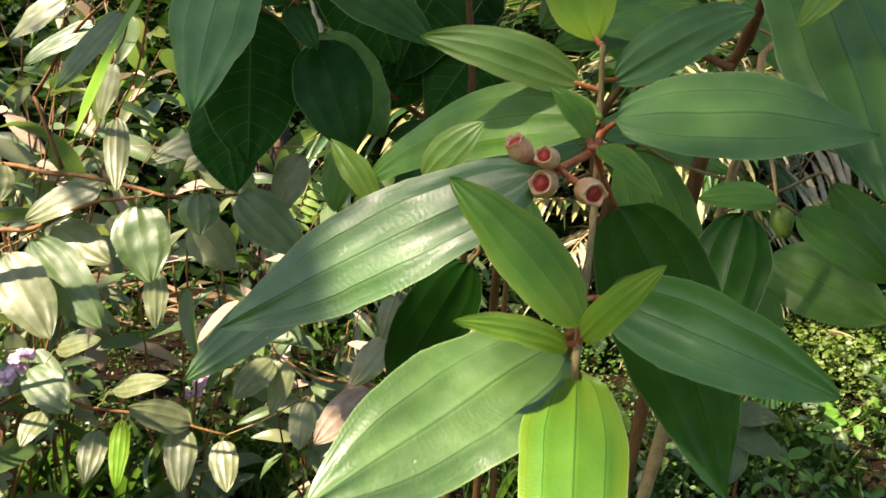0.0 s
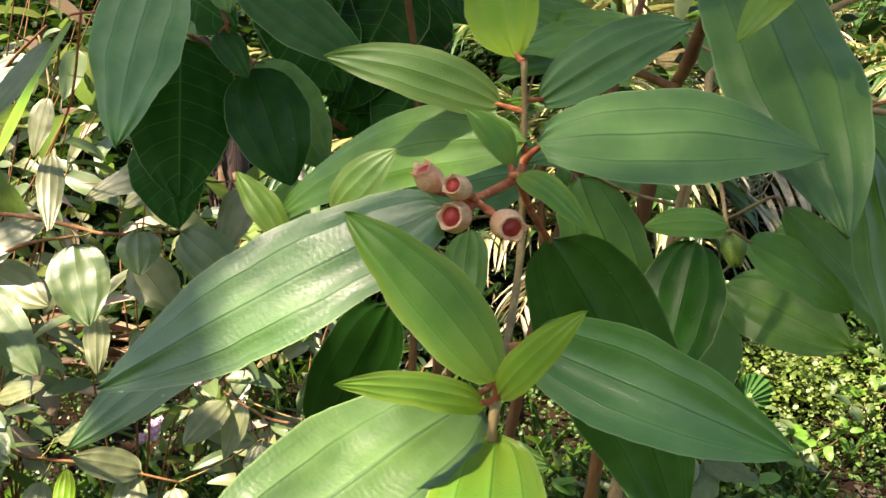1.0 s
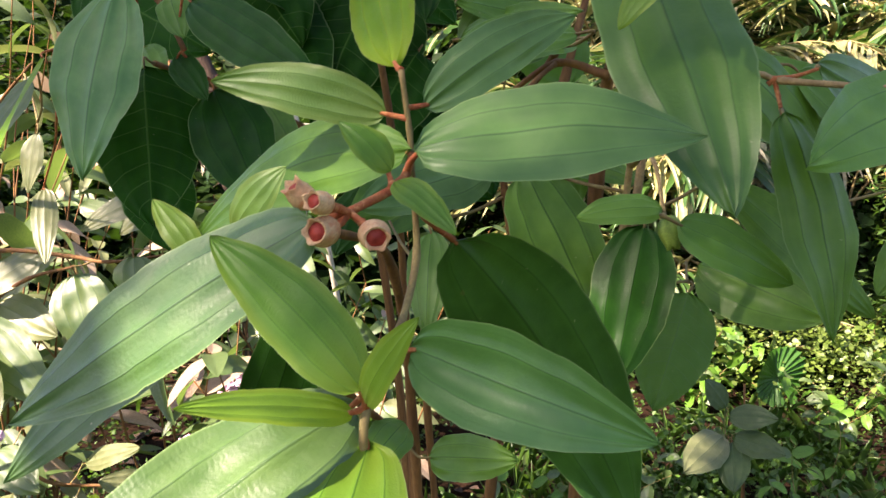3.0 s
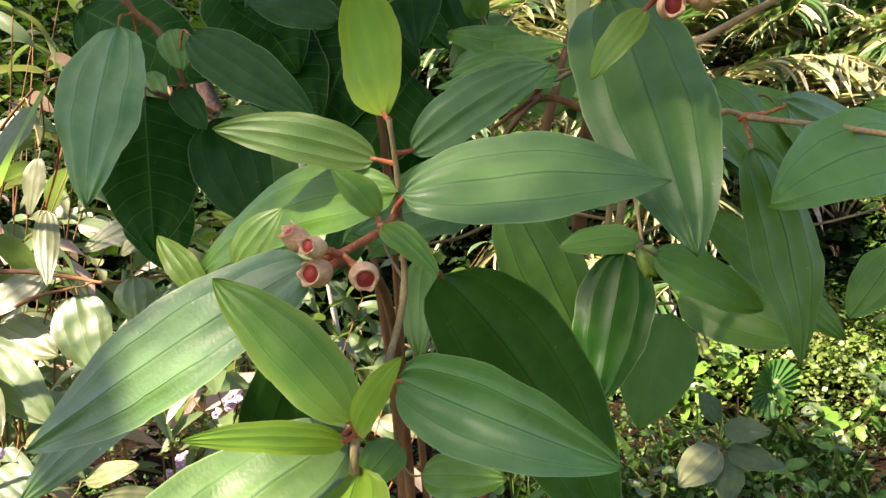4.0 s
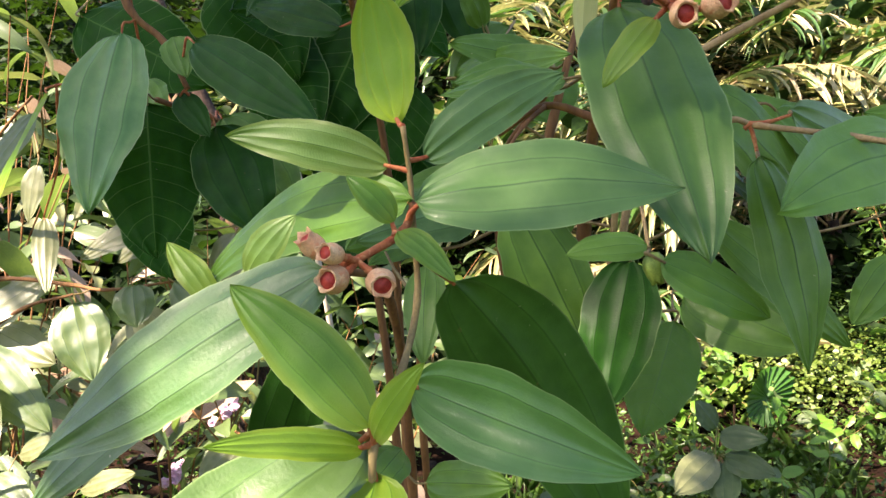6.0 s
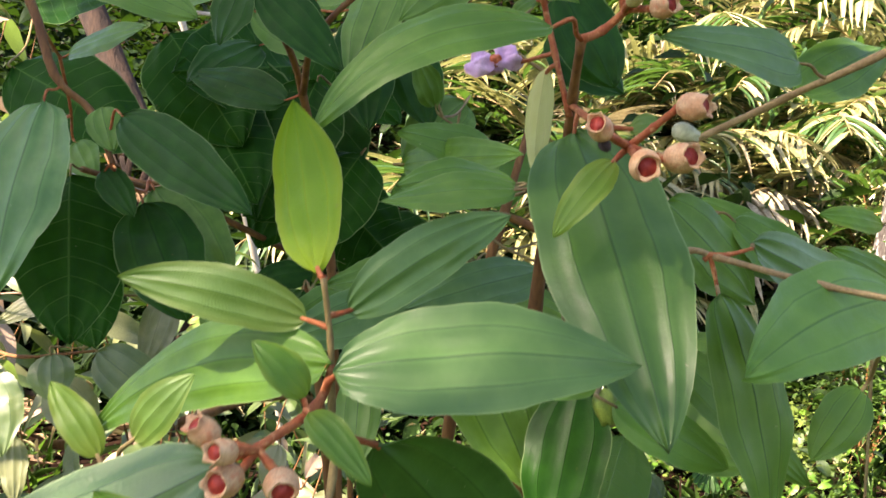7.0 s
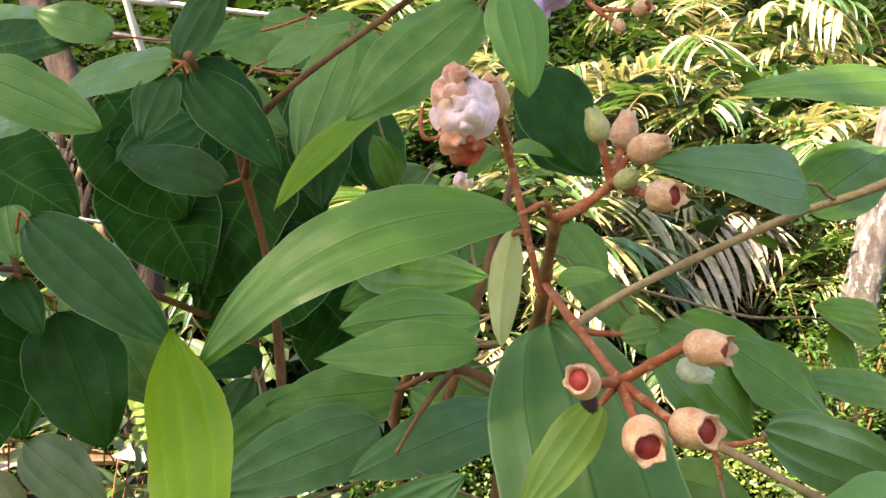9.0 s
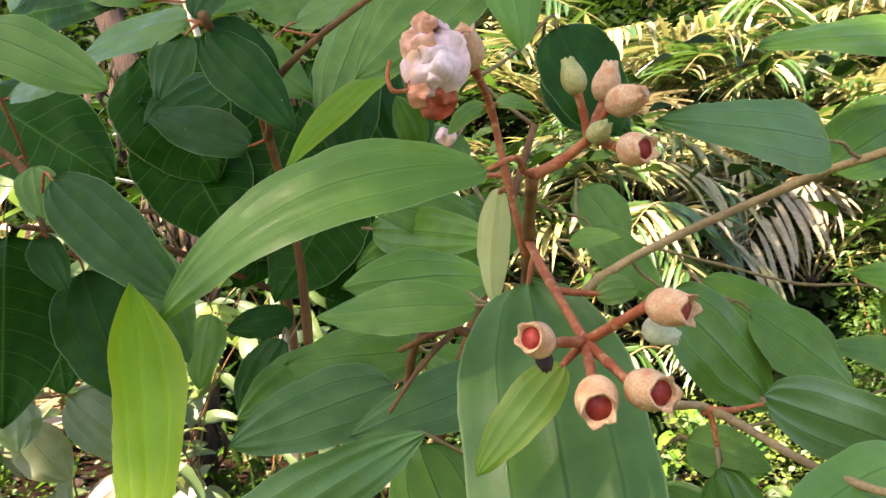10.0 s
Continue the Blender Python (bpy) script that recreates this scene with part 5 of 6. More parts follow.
left.leaf((0.0155, 0.6160, 1.1865), (0.0714, 0.6005, 1.1312), (0.0123, 0.0063, 0.0106), (0.0004, -0.0027, 0.0012), DEEP_SHADED)
left.leaf((0.0136, 0.7233, 1.1243), (-0.0759, 0.7591, 1.1503), (-0.0079, -0.0084, -0.0157), (-0.0005, -0.0025, 0.0016), DEEP_SHADED)
left.leaf((0.0098, 0.6167, 1.1945), (0.0354, 0.6177, 1.2393), (-0.0125, 0.0054, 0.0070), (-0.0009, -0.0028, 0.0006), DEEP_SHADED)
left.leaf((0.0171, 0.6162, 1.1915), (0.0549, 0.6332, 1.1672), (0.0049, 0.0070, 0.0125), (0.0016, -0.0024, 0.0007), DEEP_SHADED)
left.leaf((0.0613, 0.8562, 1.2236), (0.0734, 0.8099, 1.1097), (0.0295, 0.0068, 0.0003), (0.0006, -0.0027, 0.0012), DEEP_SHADED)
left.leaf((-0.0655, 0.5190, 1.1711), (0.0046, 0.5142, 1.1437), (0.0057, 0.0090, 0.0129), (0.0004, -0.0025, 0.0016), MATURE)
left.leaf((-0.3589, 1.0815, 1.3082), (-0.1892, 0.9709, 1.2669), (0.0138, 0.0098, 0.0304), (-0.0012, -0.0024, 0.0013), MATURE)
left.leaf((0.0127, 0.8795, 1.2408), (0.0998, 0.8568, 1.2743), (-0.0031, 0.0094, 0.0144), (-0.0011, -0.0024, 0.0013), MATURE)
left.leaf((-0.1977, 0.8223, 1.0928), (-0.1706, 0.7992, 1.0575), (0.0137, 0.0037, 0.0081), (-0.0002, -0.0026, 0.0015), MATURE)
left.leaf((-0.2627, 0.7598, 1.0786), (-0.2475, 0.6129, 0.9517), (0.0087, -0.0038, 0.0054), (-0.0018, -0.0017, 0.0017), LIME, YOUNG_LEAF)
left.leaf((-0.3559, 0.9087, 0.9527), (-0.3215, 0.8378, 0.8792), (0.0125, 0.0052, 0.0009), (0.0007, -0.0019, 0.0022), PALE)
left.leaf((-0.0970, 0.7403, 1.0522), (-0.0256, 0.7083, 0.9686), (0.0254, 0.0137, 0.0165), (0.0005, -0.0026, 0.0014), MATURE)
left.leaf((0.1004, 0.8735, 1.2075), (0.1286, 0.8476, 1.1162), (0.0273, 0.0070, 0.0065), (0.0005, -0.0028, 0.0010), DEEP_SHADED)
left.leaf((-0.1572, 0.7178, 1.1551), (-0.0791, 0.6752, 1.1709), (0.0010, 0.0061, 0.0112), (-0.0015, -0.0022, 0.0013), MATURE)
left.leaf((-0.0116, 0.7092, 1.2186), (0.0335, 0.7586, 1.2491), (-0.0080, 0.0022, 0.0083), (0.0012, -0.0022, 0.0017), MATURE)
left.leaf((-0.0534, 0.9650, 1.2820), (0.0495, 0.9584, 1.2509), (0.0063, 0.0106, 0.0185), (0.0003, -0.0026, 0.0014), MATURE)
left.leaf((0.0541, 0.9100, 1.2900), (0.1243, 0.9045, 1.2494), (0.0112, 0.0110, 0.0179), (0.0005, -0.0027, 0.0013), MATURE)
left.leaf((-0.0271, 1.0657, 1.3175), (0.0561, 1.0611, 1.3070), (0.0034, 0.0121, 0.0216), (0.0000, -0.0026, 0.0015), MATURE)
left.leaf((-0.1555, 0.9699, 1.2792), (-0.2355, 0.9748, 1.2997), (-0.0061, -0.0099, -0.0215), (0.0001, -0.0027, 0.0012), MATURE)
left.leaf((-0.0218, 0.7897, 1.1803), (-0.0731, 0.7478, 1.1385), (0.0177, -0.0077, -0.0139), (0.0004, -0.0023, 0.0018), DEEP_SHADED)
left.leaf((-0.0276, 0.7918, 1.2099), (0.0481, 0.7877, 1.1673), (0.0111, 0.0100, 0.0189), (0.0005, -0.0027, 0.0012), MATURE)
left.grow()
for k, (dx, dz) in enumerate(((-0.009, 0.001), (0.009, 0.002), (0.0, -0.006), (-0.005, 0.010), (0.006, 0.010))):
    petal(left.stem, (0.1871 + dx, 0.4474, 1.1941 + dz), (dx * 40, -1, dz * 40), 0.0085, LILAC, 50 + k, "fresh lilac petal")
fruit(left.stem, (0.2587, 0.5456, 1.2158), (0.55, -0.8, 0.1), 0.85, 41)
closed_bud(left.stem, (0.2483, 0.5506, 1.2076), (0.2, -0.6, -0.5), 0.7, 42, CUP)
for end in ((0.2547, 0.5496, 1.2158), (0.2463, 0.5526, 1.2106)):
    left.twig("fruit_stalk", [(0.2248, 0.5775, 1.2449, 0.0013), (0.2372, 0.5609, 1.2196, 0.0012), (*end, 0.0011)], RED)

ribbed = thing("shrub", (0.03, 0.98, 0.0), "shrub with large dark glossy ribbed leaves", "shrub")
big = Sprig(ribbed, [[(0.03, 0.98, -0.02, 0.006), (0.03, 0.98, 0.6, 0.0055), (-0.01, 0.96, 0.98, 0.0045), (-0.05, 0.98, 1.08, 0.004), (-0.16, 0.96, 1.2, 0.003)], [(-0.01, 0.96, 0.98, 0.0035), (-0.10, 0.84, 1.04, 0.003), (-0.134, 0.69, 1.065, 0.002)],
                     [(-0.01, 0.96, 0.98, 0.004), (-0.01, 1.02, 1.12, 0.003), (-0.02, 1.02, 1.2, 0.0025)], [(-0.05, 0.98, 1.08, 0.003), (-0.22, 1.02, 1.06, 0.003), (-0.30, 1.10, 1.14, 0.002)]], WOOD, "brown woody stem")
big.leaf((-0.1342, 0.6712, 1.0605), (-0.1200, 0.6365, 0.9403), (0.0402, 0.0106, 0.0017), (0.0007, -0.0028, 0.0009), DARK)
big.leaf((-0.1334, 0.9644, 1.1919), (-0.0062, 0.9301, 1.0300), (0.0578, 0.0136, 0.0425), (0.0001, -0.0029, 0.0007), DARK)
big.leaf((-0.0285, 1.0063, 1.1953), (-0.1165, 0.8465, 1.1630), (0.0159, 0.0026, -0.0560), (0.0025, -0.0015, 0.0006), DARK)
big.leaf((-0.2617, 0.9608, 0.9925), (-0.2122, 0.9029, 0.8836), (0.0388, 0.0092, 0.0127), (0.0001, -0.0026, 0.0015), DARK)
big.leaf((-0.3047, 0.9218, 1.1736), (-0.1521, 0.8803, 1.0932), (0.0273, 0.0204, 0.0413), (-0.0000, -0.0027, 0.0013), DARK)
big.leaf((0.0316, 0.9905, 1.1623), (-0.0501, 0.9151, 0.9931), (0.0543, -0.0172, -0.0185), (-0.0004, -0.0026, 0.0014), DARK)
big.leaf((0.0584, 0.9183, 1.0937), (-0.0021, 0.8754, 0.9856), (0.0414, -0.0145, -0.0174), (-0.0004, -0.0027, 0.0013), DARK)
big.leaf((-0.0073, 1.0121, 1.0647), (0.1003, 0.9723, 0.9750), (0.0369, 0.0199, 0.0355), (0.0001, -0.0027, 0.0014), DARK)
big.leaf((0.0312, 0.9508, 1.0801), (-0.0643, 0.9127, 1.0250), (0.0203, -0.0137, -0.0256), (0.0002, -0.0026, 0.0015), DARK)
big.leaf((0.0499, 0.9970, 1.0186), (0.1370, 0.9384, 0.9355), (0.0438, 0.0153, 0.0352), (-0.0003, -0.0026, 0.0015), DARK)
big.leaf((-0.1170, 0.9068, 1.1616), (-0.0404, 0.8749, 1.0390), (0.0443, 0.0203, 0.0224), (0.0007, -0.0027, 0.0011), DARK)
big.leaf((0.0083, 0.9342, 1.1695), (-0.0446, 0.8926, 1.0214), (0.0479, -0.0139, -0.0132), (-0.0005, -0.0028, 0.0010), DARK)
big.leaf((-0.3361, 1.0280, 1.2610), (-0.1838, 0.9712, 1.2784), (0.0020, 0.0151, 0.0317), (-0.0011, -0.0025, 0.0013), DARK)
big.leaf((-0.0121, 1.0605, 1.2285), (0.0935, 1.0307, 1.1352), (0.0291, 0.0121, 0.0291), (0.0001, -0.0028, 0.0010), DARK)
big.leaf((-0.1350, 0.8937, 1.2074), (-0.0581, 0.8850, 1.0962), (0.0424, 0.0165, 0.0280), (0.0007, -0.0028, 0.0007), DARK)
big.leaf((-0.1270, 1.0816, 0.9348), (-0.1315, 1.0533, 0.8501), (0.0262, -0.0066, 0.0008), (-0.0007, -0.0028, 0.0010), RIB)
big.grow()

# sunlit shrub with hanging pale leaves
sunny_bush = thing("shrub", (-0.85, 1.15, 0.0), "sunlit shrub with pale hanging leaves on reddish twigs", "shrub")
sunny = Sprig(sunny_bush, [[(-0.85, 1.15, -0.02, 0.006), (-0.80, 1.12, 0.5, 0.005), (-0.618, 1.032, 0.837, 0.0035), (-0.472, 0.994, 0.871, 0.003), (-0.359, 0.959, 0.869, 0.0026), (-0.302, 0.931, 0.867, 0.002), (-0.220, 0.926, 0.877, 0.0014)], [(-0.80, 1.12, 0.5, 0.004), (-0.609, 1.018, 0.757, 0.0035), (-0.506, 0.999, 0.797, 0.003), (-0.422, 0.971, 0.840, 0.0022), (-0.350, 0.947, 0.859, 0.0016)],
                           [(-0.85, 1.15, -0.02, 0.005), (-0.78, 1.28, 0.35, 0.004), (-0.636, 1.221, 0.483, 0.003), (-0.537, 1.194, 0.476, 0.0028), (-0.429, 1.180, 0.480, 0.0022), (-0.302, 1.182, 0.461, 0.0018)], [(-0.500, 0.990, 0.965, 0.0022), (-0.444, 0.976, 1.043, 0.002), (-0.387, 0.957, 1.091, 0.0016)], [(-0.467, 0.996, 0.877, 0.0024), (-0.500, 0.990, 0.965, 0.0022)]], WOOD, "thin reddish brown twig")
sunny.leaf((-0.3359, 0.9166, 0.8554), (-0.3002, 0.8830, 0.7726), (0.0295, 0.0097, 0.0088), (0.0005, -0.0027, 0.0013), FAR)
sunny.leaf((-0.2502, 0.8847, 0.8805), (-0.2405, 0.8669, 0.8360), (0.0212, 0.0060, 0.0022), (0.0006, -0.0027, 0.0012), FAR)
sunny.leaf((-0.2658, 0.9178, 0.8425), (-0.2196, 0.9205, 0.7893), (0.0187, 0.0093, 0.0167), (0.0009, -0.0028, 0.0006), PALE)
sunny.leaf((-0.4150, 0.9964, 0.8680), (-0.5084, 0.9811, 0.8088), (0.0124, -0.0114, -0.0167), (-0.0005, -0.0026, 0.0014), PALE)
sunny.leaf((-0.4814, 1.0019, 0.8042), (-0.3944, 0.9792, 0.7674), (0.0117, 0.0138, 0.0191), (0.0001, -0.0025, 0.0017), PALE)
sunny.leaf((-0.4984, 0.9251, 0.7780), (-0.4172, 0.8831, 0.6928), (0.0234, 0.0135, 0.0157), (0.0004, -0.0025, 0.0016), PALE)
sunny.leaf((-0.3289, 0.9621, 0.7677), (-0.3175, 0.9402, 0.7000), (0.0143, 0.0039, 0.0011), (0.0007, -0.0027, 0.0010), PALE)
sunny.leaf((-0.4856, 0.9586, 0.7910), (-0.3787, 0.9267, 0.6983), (0.0224, 0.0118, 0.0218), (0.0002, -0.0027, 0.0012), FAR)
sunny.leaf((-0.2128, 0.9068, 0.8800), (-0.1321, 0.8999, 0.8199), (0.0160, 0.0100, 0.0203), (0.0005, -0.0028, 0.0010), FAR)
sunny.leaf((-0.1597, 0.9691, 0.9283), (-0.1800, 0.9541, 0.8510), (0.0218, -0.0065, -0.0045), (-0.0007, -0.0028, 0.0007), PALE)
sunny.leaf((-0.2441, 0.9380, 0.9479), (-0.3279, 0.9259, 0.9039), (0.0081, -0.0086, -0.0130), (-0.0004, -0.0026, 0.0015), PALE)
sunny.leaf((-0.2441, 0.9659, 0.9338), (-0.2983, 0.9563, 0.8954), (0.0095, -0.0094, -0.0110), (-0.0007, -0.0025, 0.0016), PALE)
sunny.leaf((-0.3158, 0.8334, 1.0636), (-0.3754, 0.8153, 0.9805), (0.0123, -0.0053, -0.0077), (-0.0006, -0.0028, 0.0010), FAR)
sunny.leaf((-0.4195, 0.9798, 1.0575), (-0.5003, 0.9657, 1.0020), (0.0093, -0.0095, -0.0112), (-0.0006, -0.0025, 0.0016), FAR)
sunny.leaf((-0.4288, 0.9328, 1.0817), (-0.4897, 0.9198, 1.0267), (0.0120, -0.0085, -0.0113), (-0.0006, -0.0026, 0.0013), PALE)
sunny.leaf((-0.3677, 0.9233, 1.0128), (-0.3763, 0.9110, 0.9475), (0.0141, -0.0024, -0.0014), (-0.0004, -0.0029, 0.0006), PALE)
sunny.leaf((-0.6230, 1.1796, 0.5323), (-0.5245, 1.1267, 0.4945), (0.0158, 0.0143, 0.0211), (-0.0005, -0.0023, 0.0019), FAR)
sunny.leaf((-0.3589, 1.1822, 0.4753), (-0.4406, 1.1335, 0.5091), (0.0008, -0.0152, -0.0201), (0.0018, -0.0019, 0.0015), PALE)
sunny.leaf((-0.1740, 1.1527, 0.5423), (-0.1726, 1.1208, 0.4785), (0.0213, -0.0024, 0.0017), (-0.0004, -0.0027, 0.0013), PALE)
sunny.leaf((-0.3740, 1.1800, 0.4669), (-0.3479, 1.1167, 0.3913), (0.0237, 0.0073, 0.0021), (0.0005, -0.0022, 0.0020), PALE)
sunny.leaf((-0.3083, 1.1805, 0.4519), (-0.2768, 1.1214, 0.3979), (0.0206, 0.0070, 0.0043), (0.0002, -0.0020, 0.0023), PALE)
sunny.leaf((-0.4456, 1.1301, 0.4918), (-0.4234, 1.0657, 0.4113), (0.0138, 0.0042, 0.0004), (0.0006, -0.0022, 0.0019), LIME, YOUNG_LEAF)
sunny.leaf((-0.2298, 1.1606, 0.6012), (-0.2681, 1.0995, 0.5550), (0.0201, -0.0050, -0.0102), (0.0006, -0.0020, 0.0022), PALE)
sunny.leaf((-0.2040, 1.1617, 0.6002), (-0.2245, 1.1458, 0.5183), (0.0185, -0.0055, -0.0035), (-0.0007, -0.0028, 0.0007), PALE)
sunny.leaf((-0.5040, 1.1704, 0.4495), (-0.4915, 1.1096, 0.3914), (0.0202, 0.0061, -0.0021), (0.0008, -0.0019, 0.0022), PALE)
sunny.leaf((-0.5935, 1.1699, 0.4710), (-0.5936, 1.1126, 0.4358), (0.0185, 0.0015, -0.0024), (0.0005, -0.0016, 0.0025), PALE)
sunny.leaf((-0.5455, 0.9916, 0.8769), (-0.5439, 0.9828, 0.8279), (0.0175, 0.0062, -0.0006), (0.0010, -0.0028, 0.0005), PALE)
sunny.leaf((-0.0296, 0.9471, 0.7716), (-0.0404, 0.9373, 0.7206), (0.0146, -0.0028, -0.0026), (-0.0004, -0.0029, 0.0006), PALE)
sunny.leaf((-0.0311, 0.9379, 0.7215), (-0.0707, 0.9249, 0.6611), (0.0139, -0.0073, -0.0076), (-0.0008, -0.0027, 0.0011), PALE)
sunny.leaf((-0.5079, 1.2293, 0.4949), (-0.3993, 1.1917, 0.5382), (-0.0021, 0.0112, 0.0149), (-0.0014, -0.0022, 0.0015), PALE)
sunny.leaf((-0.6063, 1.2344, 0.5496), (-0.5117, 1.1957, 0.5910), (-0.0021, 0.0100, 0.0142), (-0.0015, -0.0022, 0.0013), PALE)
sunny.leaf((-0.0364, 0.9861, 0.7081), (-0.0789, 0.9524, 0.6465), (0.0166, -0.0075, -0.0073), (-0.0004, -0.0025, 0.0016), DRY)
sunny.leaf((-0.0606, 1.0207, 0.6253), (-0.1172, 0.9567, 0.5685), (0.0213, -0.0088, -0.0113), (0.0003, -0.0021, 0.0021), DRY)
sunny.grow()
low_twig = [(-0.233, 1.163, 0.614, 0.0016), (-0.151, 1.113, 0.597, 0.002), (-0.047, 1.069, 0.608, 0.0022), (0.021, 1.064, 0.560, 0.003)]
sunny.twig("twig", low_twig, WOOD)


def flower_spike(foot, top_end, seed):
    """A thin stalk with small pink flowers along its upper part."""
    rnd = random.Random(seed)
    a, b = Vector(foot), Vector(top_end)
    sunny.twig("flower_stalk", [(*a, 0.0014), (*(a.lerp(b, 0.5) + Vector((0.01, 0, 0.01))), 0.0012), (*b, 0.0008)], STALK)
    for k in range(11):
        q = a.lerp(b, 0.45 + 0.055 * k) + Vector((rnd.uniform(-0.012, 0.012), rnd.uniform(-0.012, 0.004), rnd.uniform(-0.008, 0.008)))
        petal(sunny.stem, q, (rnd.uniform(-0.6, 0.6), -1, rnd.uniform(0, 0.9)), rnd.uniform(0.008, 0.013), PINK, seed * 20 + k, "small pink flower petal")


flower_spike((-0.405, 1.47, 0.47), (-0.318, 1.462, 0.592), 3)
flower_spike((-0.52, 1.54, 0.34), (-0.462, 1.54, 0.418), 4)
flower_spike((-0.72, 1.23, 0.44), (-0.655, 1.226, 0.548), 5)

# vine behind, and the seedling on the soil
vine = thing("vine", (0.846, 1.328, 0.0), "thin green vine climbing over the undergrowth", "vine")
climber = Sprig(vine, [[(0.396, 1.231, 1.025, 0.0022), (0.522, 1.223, 0.997, 0.0022), (0.646, 1.266, 0.969, 0.0022), (0.796, 1.308, 0.951, 0.0022), (0.846, 1.328, 0.8, 0.0024), (0.846, 1.328, -0.02, 0.003)]], STALK, "thin green stem")
climber.leaf((0.8643, 1.3037, 0.9358), (0.7352, 1.2626, 0.9893), (-0.0063, -0.0115, -0.0241), (0.0012, -0.0026, 0.0009), MID)
climber.leaf((0.7873, 1.3082, 0.9507), (0.8323, 1.3014, 0.8583), (0.0194, 0.0059, 0.0090), (0.0006, -0.0029, 0.0005), MID)
climber.grow()
seedling = thing("seedling", (0.70, 1.78, 0.0), "small seedling with oval green leaves on the soil", "seedling")
sapling = Sprig(seedling, [[(0.70, 1.78, -0.02, 0.004), (0.70, 1.77, 0.2, 0.0035), (0.69, 1.76, 0.46, 0.002)]], WOOD, "thin brown stem")
sapling.leaf((0.6550, 1.7453, 0.3917), (0.7449, 1.7006, 0.4023), (0.0066, 0.0184, 0.0214), (-0.0012, -0.0019, 0.0020), OLIVE)
sapling.leaf((0.6423, 1.7392, 0.3487), (0.5308, 1.6283, 0.3124), (0.0267, -0.0189, -0.0240), (0.0009, -0.0017, 0.0023), PALE)
sapling.leaf((0.6608, 1.7385, 0.3361), (0.6359, 1.6281, 0.2704), (0.0342, -0.0100, 0.0039), (-0.0007, -0.0014, 0.0026), OLIVE)
sapling.leaf((0.6671, 1.7404, 0.3484), (0.7417, 1.6427, 0.3447), (0.0158, 0.0112, 0.0227), (-0.0018, -0.0014, 0.0019), OLIVE)
sapling.leaf((0.6489, 1.7473, 0.4102), (0.6021, 1.7529, 0.4724), (-0.0194, -0.0127, -0.0134), (0.0010, -0.0026, 0.0010), OLIVE)
sapling.grow()


def fan_leaf(parent, centre, face, radius, pleats, material, label):
    """A round leaf pleated like a fan from its middle, with a notch at the lower rim and a toothed, wavy margin."""
    rnd = random.Random(9)
    turn = Vector(face).normalized().to_track_quat("Z", "Y").to_matrix()
    verts, faces, uvs = [Vector(centre)], [], [(0.5, 0.5)]
    spokes, rings = pleats * 2, 6
    for k in range(spokes + 1):
        a = -1.25 + 5.95 * k / spokes
        fold = 0.045 if k % 2 else -0.045
        reach = radius * (1.0 + 0.10 * math.sin(2.3 * a + 0.4) + rnd.uniform(-0.03, 0.03)) * (1.0 if k % 2 else 0.96)
        for i in range(1, rings + 1):
            r = i / rings
            p = Vector((math.cos(a) * reach * r, math.sin(a) * reach * r, radius * (fold * r + 0.16 * r * r + 0.12 * r * math.sin(3 * a))))
            verts.append(Vector(centre) + turn @ p)
            uvs.append((0.5 + 0.25 * r * (1 if k % 2 else -1), r))
    for k in range(spokes):
        m, q = 1 + k * rings, 1 + (k + 1) * rings
        faces.append((0, m, q))
        for i in range(rings - 1):
            faces.append((m + i, m + i + 1, q + i + 1, q + i))
    return under(mesh_object("leaf", verts, faces, material, uvs, smooth=False), parent, label)


weed_round = thing("weed", (1.10, 2.68, 0.0), "weed with one round fan-pleated dark green leaf", "weed", "weeds")
stand = Sprig(weed_round, [[(1.10, 2.68, -0.02, 0.005), (1.09, 2.65, 0.10, 0.004), (1.082, 2.63, 0.195, 0.003)]], STALK)
fan_leaf(stand.stem, (1.080, 2.620, 0.205), (0.48, -0.84, 0.20), 0.106, 26, FOREST, "round green leaf pleated like a fan")
stand.leaf((1.0163, 3.0500, 0.1953), (0.9478, 3.0631, 0.3250), (-0.0421, -0.0242, -0.0198), (0.0011, -0.0026, 0.0009), PALE)
stand.leaf((1.0230, 3.0558, 0.2381), (1.0933, 3.0049, 0.2076), (0.0350, 0.0251, 0.0388), (-0.0007, -0.0021, 0.0020), RIB)
stand.grow()


# fern in the sun among the shrubs
def fern(at, top, tip, seed):
    rnd = random.Random(seed)
    plant = thing("fern", at, "sunlit yellow-green fern frond hanging among the shrubs", "fern")
    a, b, c = Vector(at), Vector(top), Vector(tip)
    line = [(a.x, a.y, a.z - 0.02, 0.0028), (a.x + 0.03, a.y + 0.05, a.z + 0.5, 0.0024), (b.x + 0.03, b.y + 0.04, b.z + 0.02, 0.0018), (*b, 0.0014), (*((b + c) / 2 + Vector((0.004, -0.012, 0))), 0.0012), (*c, 0.0006)]
    stem = tubes("stalk", [line], STALK, plant, 6, "thin green frond stalk", knots=False)
    count_pairs = 11
    for k in range(count_pairs):
        f = k / (count_pairs - 1)
        q = b.lerp(c, f) + Vector((0.004, -0.012, 0)) * 4 * f * (1 - f)
        size = 0.050 * (1 - 0.62 * f ** 1.5) * rnd.uniform(0.92, 1.08)
        for sgn in (-1, 1):
            end = q + Vector((sgn * size, -0.004, -0.30 * size))
            leaf(stem, q, end, (0.0016, -0.0028, -0.0080), (0, -0.002, 0.001), FERN, "pinna", rows=8, cols=6, wave=0.12, power=(0.25, 0.5))


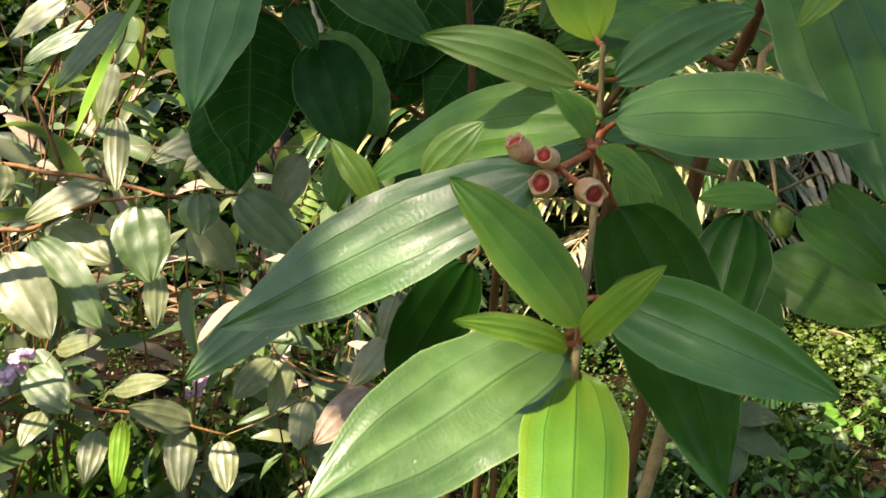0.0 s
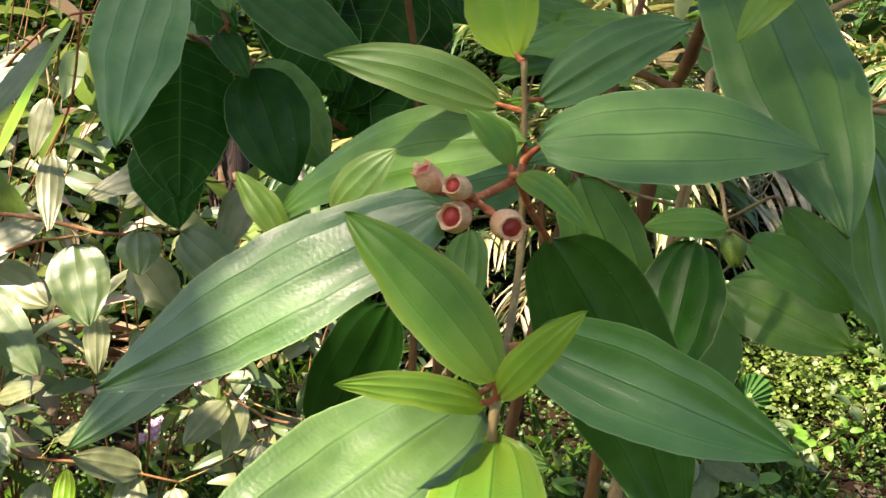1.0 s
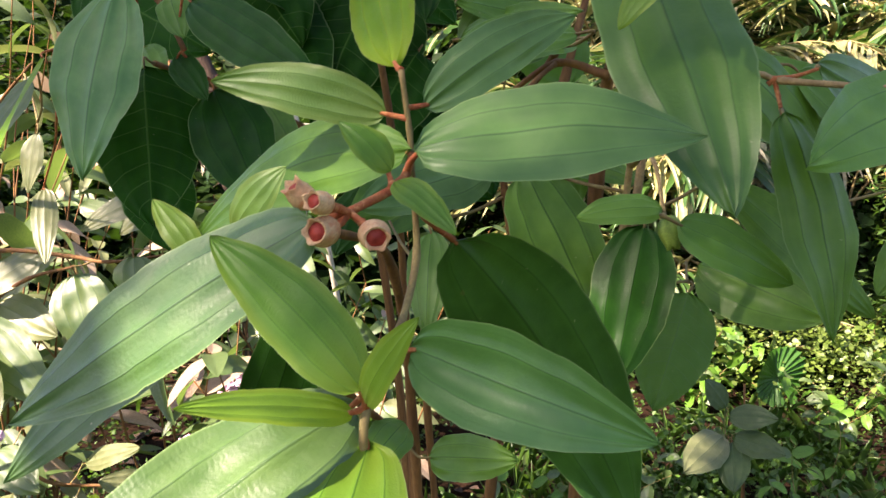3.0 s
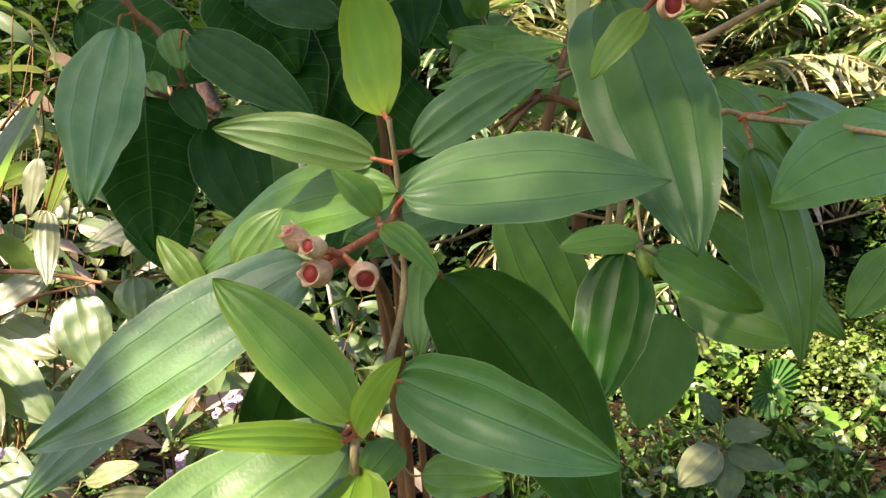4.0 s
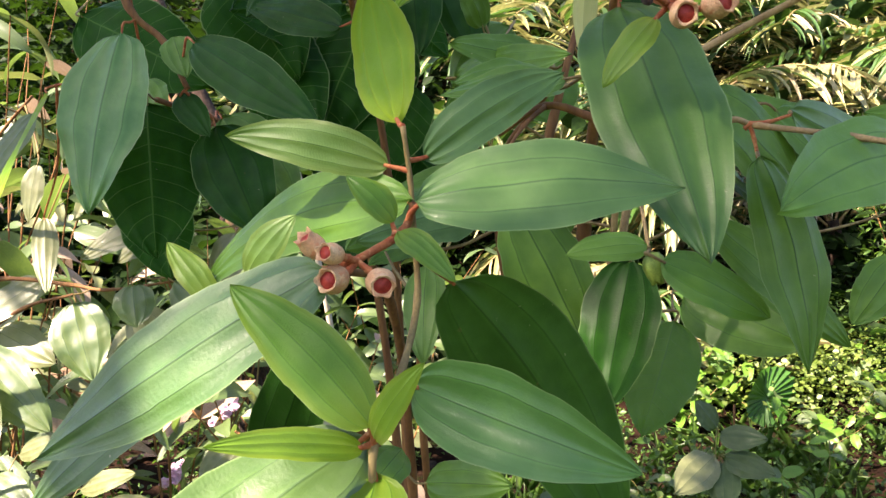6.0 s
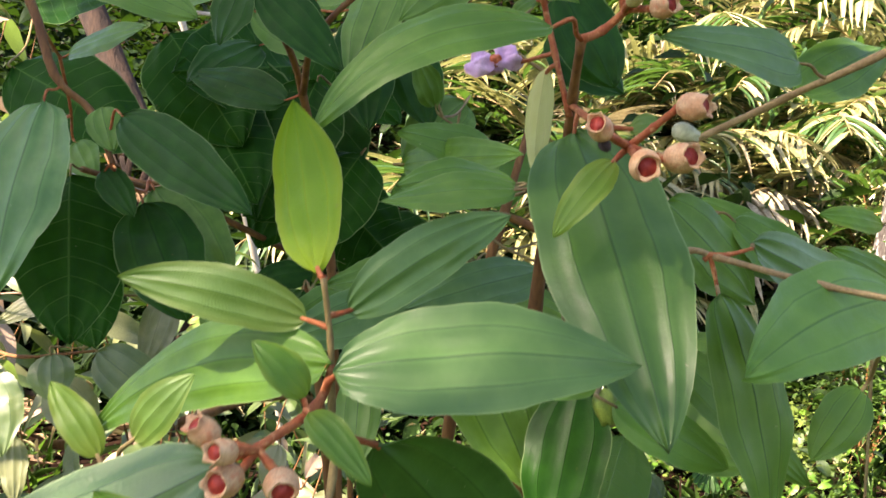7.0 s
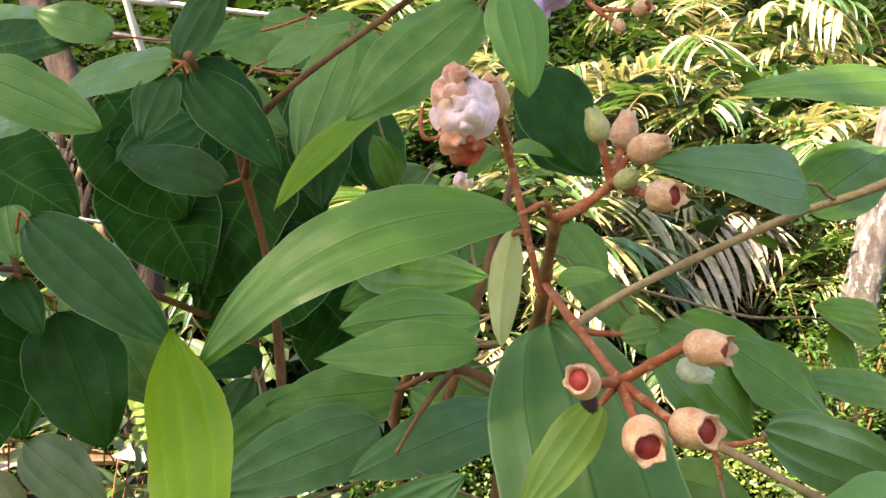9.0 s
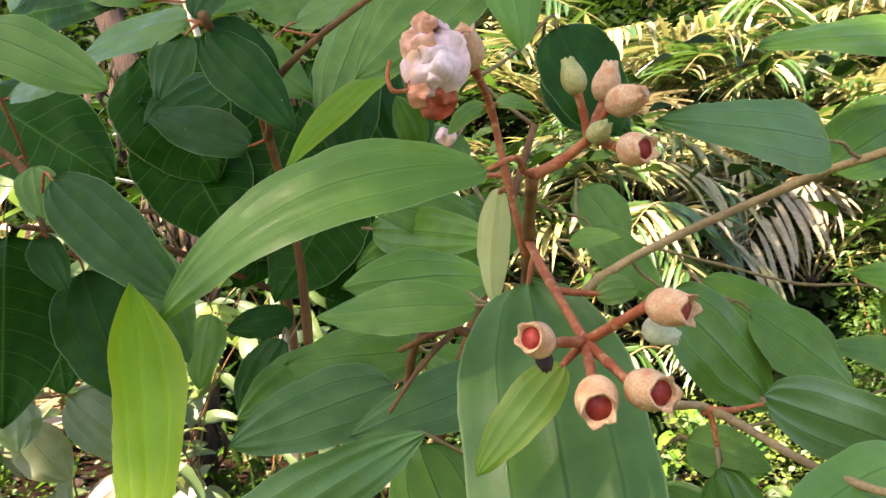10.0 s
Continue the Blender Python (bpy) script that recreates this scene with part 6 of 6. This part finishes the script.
FERN = leaf_material("fern pinna", (0.130, 0.220, 0.030), (0.200, 0.300, 0.055), (0.090, 0.160, 0.020), (0.34, 0.48, 0.06), 0.3, rough=0.5, gloss=0.4)
fern((-0.46, 1.95, 0.0), (-0.330, 1.80, 0.815), (-0.382, 1.76, 0.640), 4)


# fine-leaved shrub in front of the tree
def fine_shrub(at, height, spread, leaves, seed, label):
    rnd = random.Random(seed)
    x, y = at
    z = ground_height(x, y)
    plant = thing("shrub", (x, y, z), label, "shrub", "fine-leaved shrubs")
    verts, faces, uvs = [], [], []
    tips = []
    for i in range(9):
        a, out = rnd.uniform(0, math.tau), spread * rnd.uniform(0.3, 1.0)
        end = Vector((x + out * math.cos(a), y + out * math.sin(a), z + height * rnd.uniform(0.6, 1.0)))
        mid_way = Vector((x, y, z)).lerp(end, 0.5) + Vector((0, 0, 0.08))
        line = [(x, y, z - 0.02, 0.006), (*mid_way, 0.004), (*end, 0.0015)]
        tubes("branch", [line], WOOD, plant, 5)
        tips += [Vector(q[:3]) for q in smooth_line(line)[3:]]
    for _ in range(leaves):
        c = rnd.choice(tips) + Vector((rnd.gauss(0, 1), rnd.gauss(0, 1), rnd.gauss(0, 1))) * 0.055
        size = rnd.uniform(0.022, 0.048)
        m = Matrix.Translation(c) @ Euler((rnd.uniform(-1.0, 0.6), rnd.uniform(-0.7, 0.7), rnd.uniform(0, 6.3))).to_matrix().to_4x4()
        vs, fs, us = leaf_mesh(size, size * 0.15, 0.05 * size, rows=3, cols=2, ribs=0)
        k = len(verts)
        verts.extend(m @ Vector(v) for v in vs)
        faces.extend(tuple(i + k for i in f) for f in fs)
        uvs.extend(us)
    tagged(under(mesh_object("foliage", verts, faces, HERB, uvs), plant), kind="stuff")


FINE = "shrub with many fine narrow green leaves on the bank"
fine_shrub((1.82, 3.05), 0.92, 0.26, 2600, 71, FINE)
fine_shrub((2.35, 3.85), 0.85, 0.34, 2600, 72, FINE)
fine_shrub((1.62, 3.25), 0.40, 0.30, 1600, 73, FINE)
